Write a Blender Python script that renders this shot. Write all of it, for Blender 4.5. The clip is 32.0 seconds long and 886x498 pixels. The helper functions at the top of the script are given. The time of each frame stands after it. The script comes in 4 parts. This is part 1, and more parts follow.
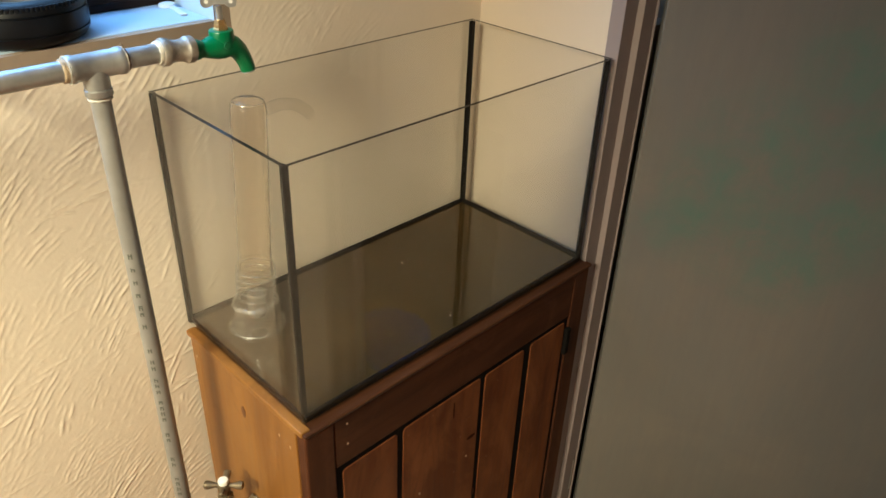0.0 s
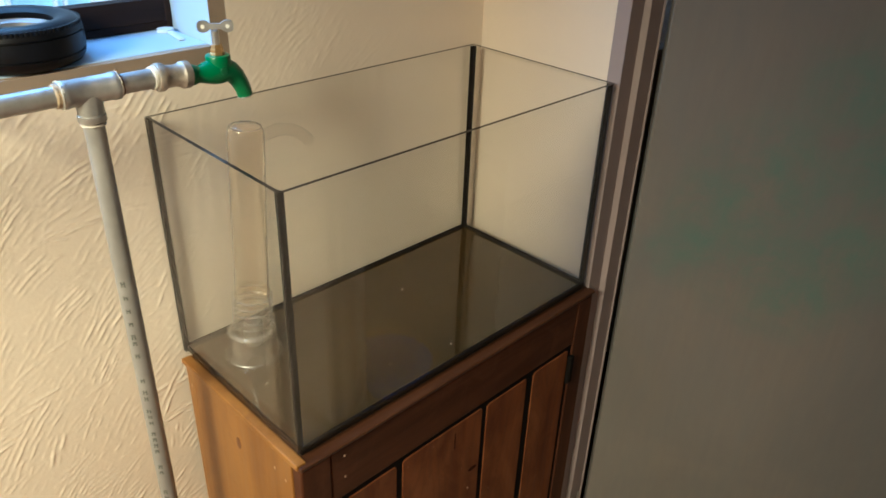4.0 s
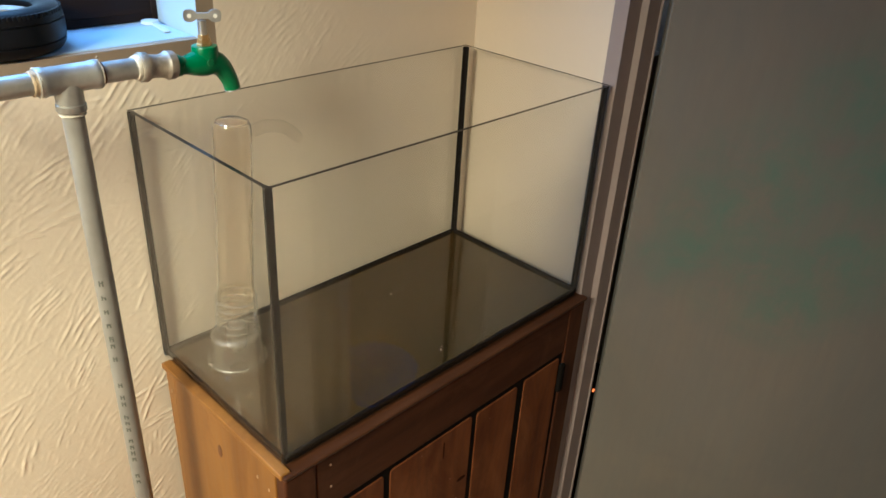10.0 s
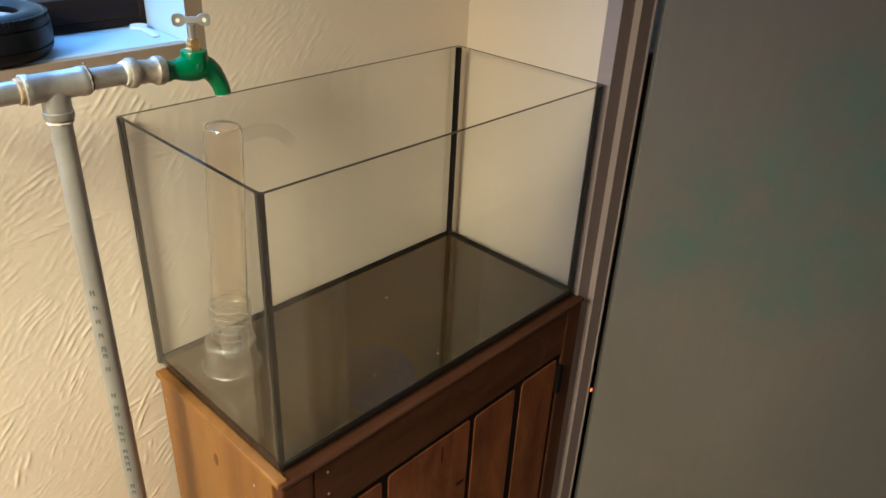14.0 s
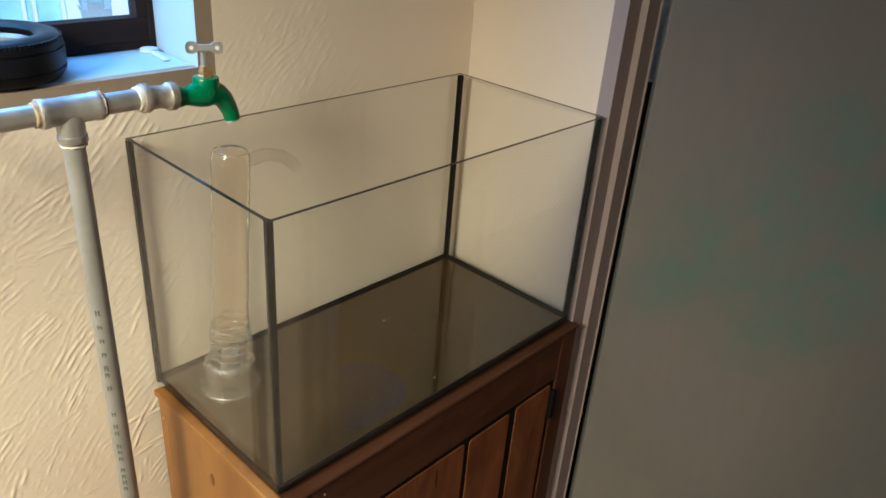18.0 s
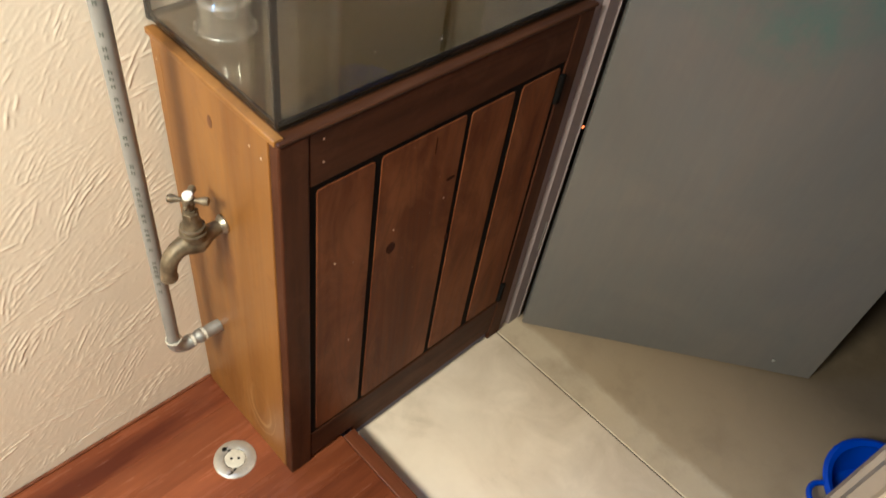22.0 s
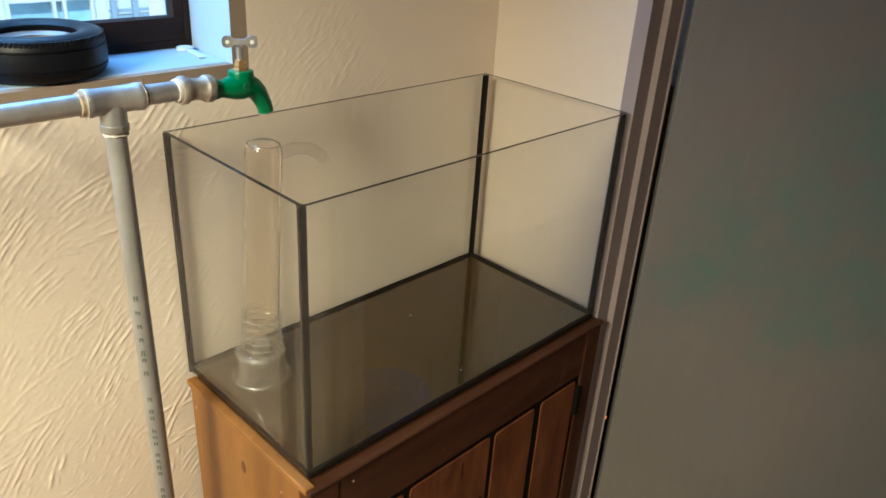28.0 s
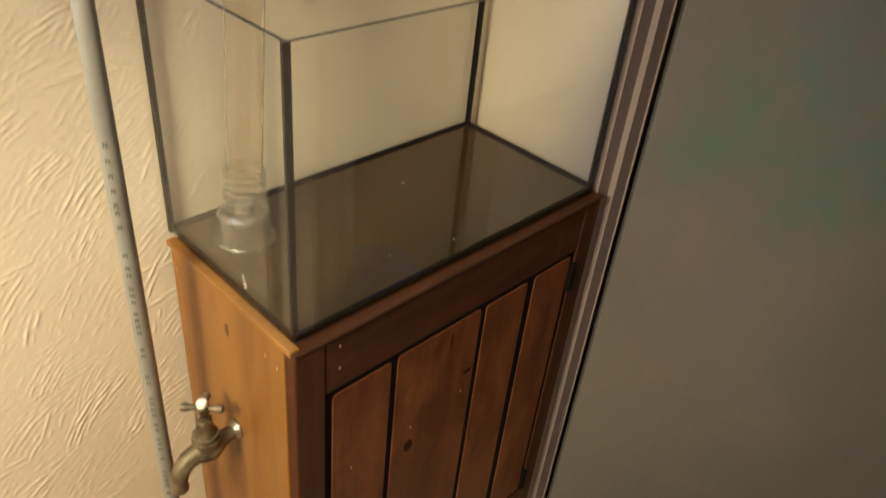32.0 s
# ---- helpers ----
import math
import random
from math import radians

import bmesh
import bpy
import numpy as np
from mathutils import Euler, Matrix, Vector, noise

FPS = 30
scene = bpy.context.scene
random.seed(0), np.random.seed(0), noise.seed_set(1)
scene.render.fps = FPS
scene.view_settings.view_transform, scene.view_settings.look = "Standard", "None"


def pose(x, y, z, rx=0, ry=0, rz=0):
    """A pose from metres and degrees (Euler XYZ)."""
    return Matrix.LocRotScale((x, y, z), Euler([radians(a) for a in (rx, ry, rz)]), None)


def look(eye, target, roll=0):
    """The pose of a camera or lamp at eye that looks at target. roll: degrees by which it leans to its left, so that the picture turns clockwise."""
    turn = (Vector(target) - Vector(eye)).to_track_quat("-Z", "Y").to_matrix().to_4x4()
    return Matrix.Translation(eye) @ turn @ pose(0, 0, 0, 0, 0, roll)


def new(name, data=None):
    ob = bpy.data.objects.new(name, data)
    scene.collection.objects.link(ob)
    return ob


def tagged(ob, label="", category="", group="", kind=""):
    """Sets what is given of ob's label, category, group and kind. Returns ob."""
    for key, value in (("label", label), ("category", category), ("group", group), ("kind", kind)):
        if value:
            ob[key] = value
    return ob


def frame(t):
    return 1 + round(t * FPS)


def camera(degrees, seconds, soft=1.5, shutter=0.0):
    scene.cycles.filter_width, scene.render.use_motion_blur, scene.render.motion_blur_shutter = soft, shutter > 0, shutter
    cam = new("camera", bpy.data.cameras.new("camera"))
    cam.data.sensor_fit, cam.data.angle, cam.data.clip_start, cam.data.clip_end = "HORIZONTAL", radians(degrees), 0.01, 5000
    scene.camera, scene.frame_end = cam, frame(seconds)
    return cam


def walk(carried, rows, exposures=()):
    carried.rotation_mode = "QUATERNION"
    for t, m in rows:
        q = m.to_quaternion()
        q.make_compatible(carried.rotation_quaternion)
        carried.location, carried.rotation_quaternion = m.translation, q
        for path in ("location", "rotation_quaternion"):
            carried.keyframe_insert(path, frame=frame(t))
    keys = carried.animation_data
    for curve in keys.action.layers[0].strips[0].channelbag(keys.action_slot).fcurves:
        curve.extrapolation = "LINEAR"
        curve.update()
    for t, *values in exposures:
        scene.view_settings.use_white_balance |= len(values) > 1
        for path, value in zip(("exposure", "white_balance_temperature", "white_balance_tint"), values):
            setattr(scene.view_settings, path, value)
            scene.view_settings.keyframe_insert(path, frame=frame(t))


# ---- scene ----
cam = camera(61.4, 32.0, 1.6, 0.4)
PATH = [
    (0, (-0.385, -0.605, 1.536), (0.846, 0.582, 0.499), 2.4),
    (0.5, (-0.384, -0.608, 1.538), (0.838, 0.591, 0.504), 2.1),
    (1, (-0.382, -0.61, 1.54), (0.846, 0.589, 0.513), 1.9),
    (1.5, (-0.375, -0.606, 1.538), (0.851, 0.589, 0.504), 1.8),
    (2, (-0.371, -0.603, 1.534), (0.851, 0.591, 0.495), 2.2),
    (2.5, (-0.365, -0.593, 1.527), (0.834, 0.616, 0.477), 1.9),
    (3, (-0.376, -0.587, 1.532), (0.815, 0.634, 0.488), 1.8),
    (3.5, (-0.39, -0.592, 1.535), (0.825, 0.634, 0.525), 2.1),
    (4, (-0.368, -0.595, 1.53), (0.877, 0.623, 0.548), 2.2),
    (4.5, (-0.356, -0.6, 1.531), (0.898, 0.608, 0.548), 2.1),
    (6.5, (-0.364, -0.583, 1.521), (0.917, 0.633, 0.584), 3.1),
    (7, (-0.36, -0.575, 1.515), (0.948, 0.625, 0.594), 3.5),
    (7.5, (-0.359, -0.573, 1.51), (0.957, 0.612, 0.581), 3.8),
    (8, (-0.359, -0.575, 1.512), (0.95, 0.608, 0.57), 4.1),
    (8.5, (-0.36, -0.575, 1.506), (0.938, 0.611, 0.553), 4.1),
    (9, (-0.36, -0.571, 1.502), (0.924, 0.62, 0.536), 4.2),
    (9.5, (-0.362, -0.574, 1.503), (0.919, 0.624, 0.54), 3.9),
    (10, (-0.361, -0.573, 1.506), (0.925, 0.624, 0.55), 3.5),
    (10.5, (-0.36, -0.573, 1.511), (0.926, 0.623, 0.554), 3.0),
    (11, (-0.358, -0.567, 1.508), (0.927, 0.619, 0.538), 3.0),
    (11.5, (-0.357, -0.569, 1.507), (0.927, 0.617, 0.536), 2.8),
    (12, (-0.356, -0.572, 1.51), (0.929, 0.619, 0.546), 2.7),
    (12.5, (-0.357, -0.566, 1.507), (0.933, 0.621, 0.545), 3.0),
    (13, (-0.355, -0.561, 1.51), (0.935, 0.624, 0.545), 3.1),
    (13.5, (-0.357, -0.568, 1.509), (0.938, 0.62, 0.553), 2.9),
    (15.5, (-0.335, -0.553, 1.494), (0.952, 0.628, 0.52), 3.2),
    (16, (-0.353, -0.554, 1.493), (0.933, 0.617, 0.504), 4.2),
    (16.5, (-0.362, -0.549, 1.488), (0.926, 0.628, 0.51), 4.7),
    (17, (-0.363, -0.556, 1.499), (0.943, 0.633, 0.56), 4.7),
    (17.5, (-0.367, -0.56, 1.515), (0.962, 0.631, 0.612), 4.6),
    (18, (-0.37, -0.559, 1.524), (0.957, 0.623, 0.608), 4.6),
    (18.5, (-0.373, -0.562, 1.53), (0.933, 0.617, 0.58), 4.4),
    (19, (-0.379, -0.572, 1.542), (0.907, 0.601, 0.558), 4.1),
    (19.5, (-0.379, -0.57, 1.539), (0.901, 0.596, 0.537), 4.0),
    (20, (-0.376, -0.569, 1.529), (0.878, 0.569, 0.464), 4.4),
    (20.5, (-0.383, -0.573, 1.502), (0.851, 0.511, 0.361), 5.4),
    (21, (-0.38, -0.574, 1.467), (0.807, 0.428, 0.208), 6.5),
    (21.5, (-0.375, -0.573, 1.43), (0.758, 0.347, 0.063), 8.6),
    (22, (-0.391, -0.584, 1.408), (0.685, 0.268, -0.046), 10.6),
    (22.5, (-0.388, -0.585, 1.391), (0.664, 0.235, -0.099), 11.7),
    (23, (-0.389, -0.585, 1.393), (0.668, 0.233, -0.095), 11.9),
    (23.5, (-0.388, -0.581, 1.396), (0.677, 0.259, -0.073), 11.2),
    (24, (-0.391, -0.586, 1.399), (0.682, 0.283, -0.048), 10.2),
    (24.5, (-0.388, -0.582, 1.402), (0.701, 0.305, -0.022), 9.8),
    (25, (-0.386, -0.578, 1.407), (0.741, 0.361, 0.047), 9.3),
    (25.5, (-0.395, -0.578, 1.43), (0.782, 0.445, 0.178), 8.3),
    (26, (-0.394, -0.57, 1.461), (0.831, 0.568, 0.363), 6.7),
    (26.5, (-0.407, -0.577, 1.489), (0.843, 0.644, 0.515), 5.3),
    (28.5, (-0.388, -0.575, 1.506), (0.93, 0.65, 0.633), 3.5),
    (29, (-0.382, -0.57, 1.507), (0.96, 0.641, 0.651), 3.4),
    (29.5, (-0.376, -0.564, 1.501), (0.975, 0.621, 0.624), 3.8),
    (30, (-0.371, -0.561, 1.488), (0.979, 0.604, 0.584), 4.3),
    (30.5, (-0.374, -0.559, 1.484), (0.965, 0.6, 0.556), 4.8),
    (31, (-0.378, -0.558, 1.479), (0.947, 0.609, 0.54), 5.0),
    (31.5, (-0.377, -0.557, 1.473), (0.924, 0.598, 0.487), 5.4),
    (32, (-0.371, -0.549, 1.446), (0.852, 0.548, 0.305), 6.4),
]
EXPOSURES = [
    (0.0, 0.10, 5200, 10),
    (2.0, 0.10, 5000, 10),
    (4.0, 0.08, 4950, 10),
    (7.0, 0.08, 4830, 10),
    (9.0, 0.10, 5000, 10),
    (11.0, 0.10, 4870, 10),
    (13.0, 0.12, 4900, 10),
    (16.0, 0.10, 5000, 10),
    (18.0, 0.08, 4750, 10),
    (20.0, 0.05, 5020, 10),
    (21.0, 0.18, 5270, 10),
    (22.0, 0.45, 4600, 14),
    (23.0, 0.42, 4650, 14),
    (24.0, 0.45, 4600, 14),
    (25.0, 0.50, 4400, 10),
    (26.0, 0.56, 4150, 10),
    (26.5, 0.50, 4250, 10),
    (28.5, 0.00, 4950, 10),
    (29.0, -0.05, 4900, 10),
    (30.0, -0.03, 4920, 10),
    (31.0, 0.08, 5000, 10),
    (32.0, 0.15, 5350, 10),
]
walk(cam, [(t, look(eye, target, roll)) for t, eye, target, roll in PATH], EXPOSURES)



# ---- world and light ----
scene.cycles.transparent_max_bounces = 48
world = bpy.data.worlds.new("sky")
scene.world = world
world.use_nodes = True
wn = world.node_tree
sky = wn.nodes.new("ShaderNodeTexSky")
sky.sky_type, sky.sun_disc = "NISHITA", False
sky.sun_elevation, sky.sun_rotation = radians(40), radians(200)
wn.links.new(sky.outputs[0], wn.nodes["Background"].inputs[0])
wn.nodes["Background"].inputs[1].default_value = 0.14

sun = new("sun", bpy.data.lights.new("sun", "SUN"))
sun.data.energy, sun.data.angle, sun.data.color = 5.5, radians(0.6), (0.90, 0.98, 1.0)
sun.matrix_world = look((0, 0, 6), (1.5, 3.0, 0.0))

bulb = new("room_lamp", bpy.data.lights.new("room_lamp", "SPOT"))
bulb.data.energy, bulb.data.color, bulb.data.shadow_soft_size = 262.0, (1.0, 0.785, 0.405), 0.27
bulb.data.spot_size, bulb.data.spot_blend = radians(172), 0.56
bulb.location = (-1.40, -0.32, 1.97)

winlight = new("window_daylight", bpy.data.lights.new("window_daylight", "AREA"))
winlight.data.shape, winlight.data.size, winlight.data.size_y = "RECTANGLE", 0.74, 0.45
winlight.data.energy, winlight.data.color = 11.0, (0.36, 0.65, 1.0)
winlight.matrix_world = look((-0.30, 0.52, 1.80), (-0.25, 0.0, 1.28))


# ---- materials ----
def nodes_of(name, rough=0.5, metal=0.0, spec=0.5):
    m = bpy.data.materials.new(name)
    m.use_nodes = True
    t = m.node_tree
    b = t.nodes["Principled BSDF"]
    b.inputs["Roughness"].default_value = rough
    b.inputs["Metallic"].default_value = metal
    b.inputs["Specular IOR Level"].default_value = spec
    return m, t, b


def coords(t, scale=(1, 1, 1), turn=(0, 0, 0)):
    c, mp = t.nodes.new("ShaderNodeTexCoord"), t.nodes.new("ShaderNodeMapping")
    mp.inputs["Scale"].default_value = scale
    mp.inputs["Rotation"].default_value = [radians(a) for a in turn]
    t.links.new(c.outputs["Object"], mp.inputs["Vector"])
    return mp.outputs[0]


def noise_tex(t, vec, scale, detail=4.0, rough=0.55, distort=0.0):
    n = t.nodes.new("ShaderNodeTexNoise")
    n.inputs["Scale"].default_value, n.inputs["Detail"].default_value = scale, detail
    n.inputs["Roughness"].default_value, n.inputs["Distortion"].default_value = rough, distort
    t.links.new(vec, n.inputs["Vector"])
    return n.outputs[0]


def ramp(t, fac, stops):
    r = t.nodes.new("ShaderNodeValToRGB")
    els = r.color_ramp.elements
    while len(els) < len(stops):
        els.new(0.5)
    for e, (p, c) in zip(els, stops):
        e.position, e.color = p, (*c, 1) if len(c) == 3 else c
    t.links.new(fac, r.inputs[0])
    return r.outputs[0]


def mix(t, fac, a, b, how="MIX"):
    m = t.nodes.new("ShaderNodeMix")
    m.data_type, m.blend_type = "RGBA", how
    for v, s in ((fac, m.inputs[0]), (a, m.inputs[6]), (b, m.inputs[7])):
        if isinstance(v, bpy.types.NodeSocket):
            t.links.new(v, s)
        else:
            s.default_value = v if isinstance(v, float) else (*v, 1)
    return m.outputs[2]


def maths(t, how, a, b=0.0):
    m = t.nodes.new("ShaderNodeMath")
    m.operation = how
    for v, s in ((a, m.inputs[0]), (b, m.inputs[1])):
        if isinstance(v, bpy.types.NodeSocket):
            t.links.new(v, s)
        else:
            s.default_value = v
    return m.outputs[0]


def bump(t, b, height, strength=0.3, dist=0.002):
    n = t.nodes.new("ShaderNodeBump")
    n.inputs["Strength"].default_value, n.inputs["Distance"].default_value = strength, dist
    t.links.new(height, n.inputs["Height"])
    t.links.new(n.outputs[0], b.inputs["Normal"])


def plain(name, colour, rough=0.5, metal=0.0, vary=0.15, grain=60.0, relief=0.15, spec=0.5, stain=6.0):
    """A surface of one colour with stains, grain and fine relief."""
    m, t, b = nodes_of(name, rough, metal, spec)
    v = coords(t)
    big, small = noise_tex(t, v, stain, 5), noise_tex(t, v, grain, 6)
    lo = tuple(c * (1 - vary) for c in colour)
    hi = tuple(min(1, c * (1 + vary)) for c in colour)
    col = mix(t, maths(t, "MULTIPLY", small, 0.5), ramp(t, big, [(0.3, lo), (0.7, hi)]), lo)
    t.links.new(col, b.inputs["Base Color"])
    t.links.new(maths(t, "ADD", maths(t, "MULTIPLY", big, 0.25), rough - 0.12), b.inputs["Roughness"])
    bump(t, b, small, relief, 0.001)
    return m


def wood(name, dark, light, axis="z", rough=0.45, rings=26.0, relief=0.12, piece=0.18, spec=0.4):
    """Sawn wood with its grain along one axis; each piece differs a little."""
    m, t, b = nodes_of(name, rough, 0, spec)
    s = {"x": (0.09, 1, 1), "y": (1, 0.09, 1), "z": (1, 1, 0.09)}[axis]
    v = coords(t, s)
    info = t.nodes.new("ShaderNodeObjectInfo")
    shift = t.nodes.new("ShaderNodeVectorMath")
    shift.operation = "ADD"
    rnd = t.nodes.new("ShaderNodeCombineXYZ")
    for i in range(3):
        t.links.new(maths(t, "MULTIPLY", info.outputs["Random"], 7.0 + 3 * i), rnd.inputs[i])
    t.links.new(v, shift.inputs[0])
    t.links.new(rnd.outputs[0], shift.inputs[1])
    v = shift.outputs[0]
    broad = noise_tex(t, v, rings, 3, 0.5, 1.2)
    fine = noise_tex(t, v, rings * 9, 5, 0.65)
    g = maths(t, "ADD", maths(t, "MULTIPLY", broad, 0.7), maths(t, "MULTIPLY", fine, 0.3))
    mid = tuple((a + c) / 2 for a, c in zip(dark, light))
    col = ramp(t, g, [(0.33, dark), (0.5, mid), (0.66, light)])
    k = maths(t, "ADD", 1 - piece, maths(t, "MULTIPLY", info.outputs["Random"], 2 * piece))
    grey = t.nodes.new("ShaderNodeCombineColor")
    for i in range(3):
        t.links.new(k, grey.inputs[i])
    col = mix(t, 1.0, col, grey.outputs[0], "MULTIPLY")
    t.links.new(col, b.inputs["Base Color"])
    t.links.new(maths(t, "ADD", maths(t, "MULTIPLY", fine, 0.3), rough - 0.15), b.inputs["Roughness"])
    bump(t, b, fine, relief, 0.0008)
    return m


def clear(name, tint=(0.985, 0.985, 0.98), f0=0.04, rough=0.0, film=0.0, dust=(0.8, 0.8, 0.78)):
    """Clear sheet: passes light straight, mirrors more at a glancing angle."""
    m = bpy.data.materials.new(name)
    m.use_nodes = True
    t = m.node_tree
    t.nodes.remove(t.nodes["Principled BSDF"])
    out = t.nodes["Material Output"]
    lw = t.nodes.new("ShaderNodeLayerWeight")
    lw.inputs[0].default_value = 0.5
    f = maths(t, "ADD", maths(t, "MULTIPLY", maths(t, "POWER", lw.outputs["Facing"], 5.0), 1 - f0), f0)
    tr, gl, mx = t.nodes.new("ShaderNodeBsdfTransparent"), t.nodes.new("ShaderNodeBsdfGlossy"), t.nodes.new("ShaderNodeMixShader")
    tr.inputs[0].default_value = (*tint, 1)
    gl.inputs["Roughness"].default_value = rough
    t.links.new(f, mx.inputs[0])
    t.links.new(tr.outputs[0], mx.inputs[1])
    t.links.new(gl.outputs[0], mx.inputs[2])
    if film:
        # thin dried film on the surface, patchy
        df, m2 = t.nodes.new("ShaderNodeBsdfDiffuse"), t.nodes.new("ShaderNodeMixShader")
        df.inputs[0].default_value = (*dust, 1)
        n = noise_tex(t, coords(t), 9.0, 5)
        t.links.new(maths(t, "MULTIPLY", n, 2 * film), m2.inputs[0])
        t.links.new(mx.outputs[0], m2.inputs[1])
        t.links.new(df.outputs[0], m2.inputs[2])
        mx = m2
    t.links.new(mx.outputs[0], out.inputs[0])
    return m


def glow(name, colour, strength):
    m, t, b = nodes_of(name, 0.4)
    b.inputs["Base Color"].default_value = (*colour, 1)
    b.inputs["Emission Color"].default_value = (*colour, 1)
    b.inputs["Emission Strength"].default_value = strength
    return m


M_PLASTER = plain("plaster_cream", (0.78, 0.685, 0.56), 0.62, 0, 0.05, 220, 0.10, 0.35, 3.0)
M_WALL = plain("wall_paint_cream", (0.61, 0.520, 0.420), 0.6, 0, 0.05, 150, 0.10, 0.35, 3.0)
M_MARGIN = plain("brown_margin_plaster", (0.30, 0.235, 0.175), 0.75, 0, 0.12, 120, 0.25, 0.25, 14)
M_WHITE = plain("white_paint", (0.78, 0.78, 0.76), 0.5, 0, 0.05, 90, 0.10)
# blue daylight on the white reveal and sill is put into this colour
M_REVEAL = plain("reveal_daylight_blue", (0.37, 0.475, 0.58), 0.5, 0, 0.06, 90, 0.10)
M_CEIL = plain("ceiling_paint", (0.75, 0.72, 0.66), 0.8, 0, 0.04, 60, 0.1)
M_PINE = wood("pine_varnished", (0.160, 0.066, 0.011), (0.268, 0.125, 0.022), "z", 0.40, 11, 0.12, 0.06)
# side panel: the same pine, with an oval rubbed pale low down
M_PINESIDE = wood("pine_rubbed", (0.160, 0.066, 0.011), (0.268, 0.125, 0.022), "z", 0.40, 11, 0.12, 0.06)
t = M_PINESIDE.node_tree
b = t.nodes["Principled BSDF"]
under = b.inputs["Base Color"].links[0].from_socket
v = coords(t)
sep = t.nodes.new("ShaderNodeSeparateXYZ")
t.links.new(v, sep.inputs[0])
wob = maths(t, "MULTIPLY", noise_tex(t, v, 12.0, 3), 0.25)
ey = maths(t, "DIVIDE", maths(t, "SUBTRACT", sep.outputs[1], 0.082), 0.052)
ez = maths(t, "DIVIDE", maths(t, "SUBTRACT", sep.outputs[2], 0.135), 0.112)
far = maths(t, "ADD", maths(t, "SQRT", maths(t, "ADD", maths(t, "MULTIPLY", ey, ey), maths(t, "MULTIPLY", ez, ez))), wob)
rings = ramp(t, maths(t, "SINE", maths(t, "MULTIPLY", far, 20.0)), [(0.0, (0, 0, 0)), (0.8, (1, 1, 1))])
zone = ramp(t, far, [(0.35, (0, 0, 0)), (0.75, (1, 1, 1)), (1.0, (1, 1, 1)), (1.0, (0, 0, 0))])
low = ramp(t, maths(t, "ADD", maths(t, "MULTIPLY", ez, -0.4), 0.5), [(0.25, (0, 0, 0)), (0.7, (1, 1, 1))])
rub = maths(t, "MULTIPLY", maths(t, "MULTIPLY", maths(t, "MULTIPLY", rings, zone), low), 0.55)
streak = ramp(t, noise_tex(t, coords(t, (1, 1, 0.05)), 17.0, 4, 0.6, 0.3), [(0.50, (0, 0, 0)), (0.70, (1, 1, 1))])
col = mix(t, maths(t, "MULTIPLY", streak, 0.45), under, (0.120, 0.046, 0.009))
dy = maths(t, "ABSOLUTE", maths(t, "ADD", maths(t, "SUBTRACT", sep.outputs[1], 0.136), maths(t, "MULTIPLY", maths(t, "SUBTRACT", noise_tex(t, v, 20.0, 3), 0.5), 0.03)))
drip = maths(t, "MULTIPLY", ramp(t, maths(t, "DIVIDE", dy, 0.020), [(0.25, (1, 1, 1)), (1.0, (0, 0, 0))]), ramp(t, sep.outputs[2], [(0.30, (0, 0, 0)), (0.46, (1, 1, 1)), (0.565, (1, 1, 1)), (0.58, (0, 0, 0))]))
col = mix(t, maths(t, "MULTIPLY", drip, 0.6), col, (0.085, 0.024, 0.006))
blot = ramp(t, noise_tex(t, v, 15.0, 6, 0.65, 0.6), [(0.56, (0, 0, 0)), (0.72, (1, 1, 1))])
col = mix(t, maths(t, "MULTIPLY", blot, 0.35), col, (0.130, 0.048, 0.010))
t.links.new(mix(t, rub, col, (0.46, 0.30, 0.13)), b.inputs["Base Color"])
M_MAHOG = wood("dark_stained_rail", (0.034, 0.0122, 0.006), (0.070, 0.0265, 0.0116), "x", 0.5, 24, 0.12, 0.1, 0.08)
M_MAHOGZ = wood("dark_stained_stile", (0.034, 0.0122, 0.006), (0.070, 0.0265, 0.0116), "z", 0.5, 24, 0.12, 0.1, 0.08)
for m in (M_MAHOG, M_MAHOGZ):
    t = m.node_tree
    b = t.nodes["Principled BSDF"]
    under = b.inputs["Base Color"].links[0].from_socket
    rubbed = ramp(t, noise_tex(t, coords(t), 11.0, 7, 0.65, 1.0), [(0.50, (0, 0, 0)), (0.68, (1, 1, 1))])
    t.links.new(mix(t, maths(t, "MULTIPLY", rubbed, 0.5), under, (0.098, 0.040, 0.019)), b.inputs["Base Color"])
M_BOARD = wood("door_board_wood", (0.064, 0.0180, 0.0057), (0.148, 0.0495, 0.0146), "z", 0.5, 12, 0.15, 0.10, 0.10)
# stain rubbed thin in patches, cathedral figure, water marks and pale specks
t = M_BOARD.node_tree
b = t.nodes["Principled BSDF"]
under = b.inputs["Base Color"].links[0].from_socket
v = coords(t)
thin = ramp(t, noise_tex(t, coords(t, (1, 1, 0.45)), 10.0, 5, 0.6, 0.8), [(0.44, (0, 0, 0)), (0.66, (1, 1, 1))])
col = mix(t, maths(t, "MULTIPLY", thin, 0.75), under, (0.205, 0.078, 0.025))
fig = ramp(t, maths(t, "SINE", maths(t, "MULTIPLY", noise_tex(t, coords(t, (1, 1, 0.16)), 7.0, 2, 0.4, 0.6), 95.0)), [(0.55, (0, 0, 0)), (1.0, (1, 1, 1))])
col = mix(t, maths(t, "MULTIPLY", fig, 0.16), col, (0.050, 0.015, 0.006))
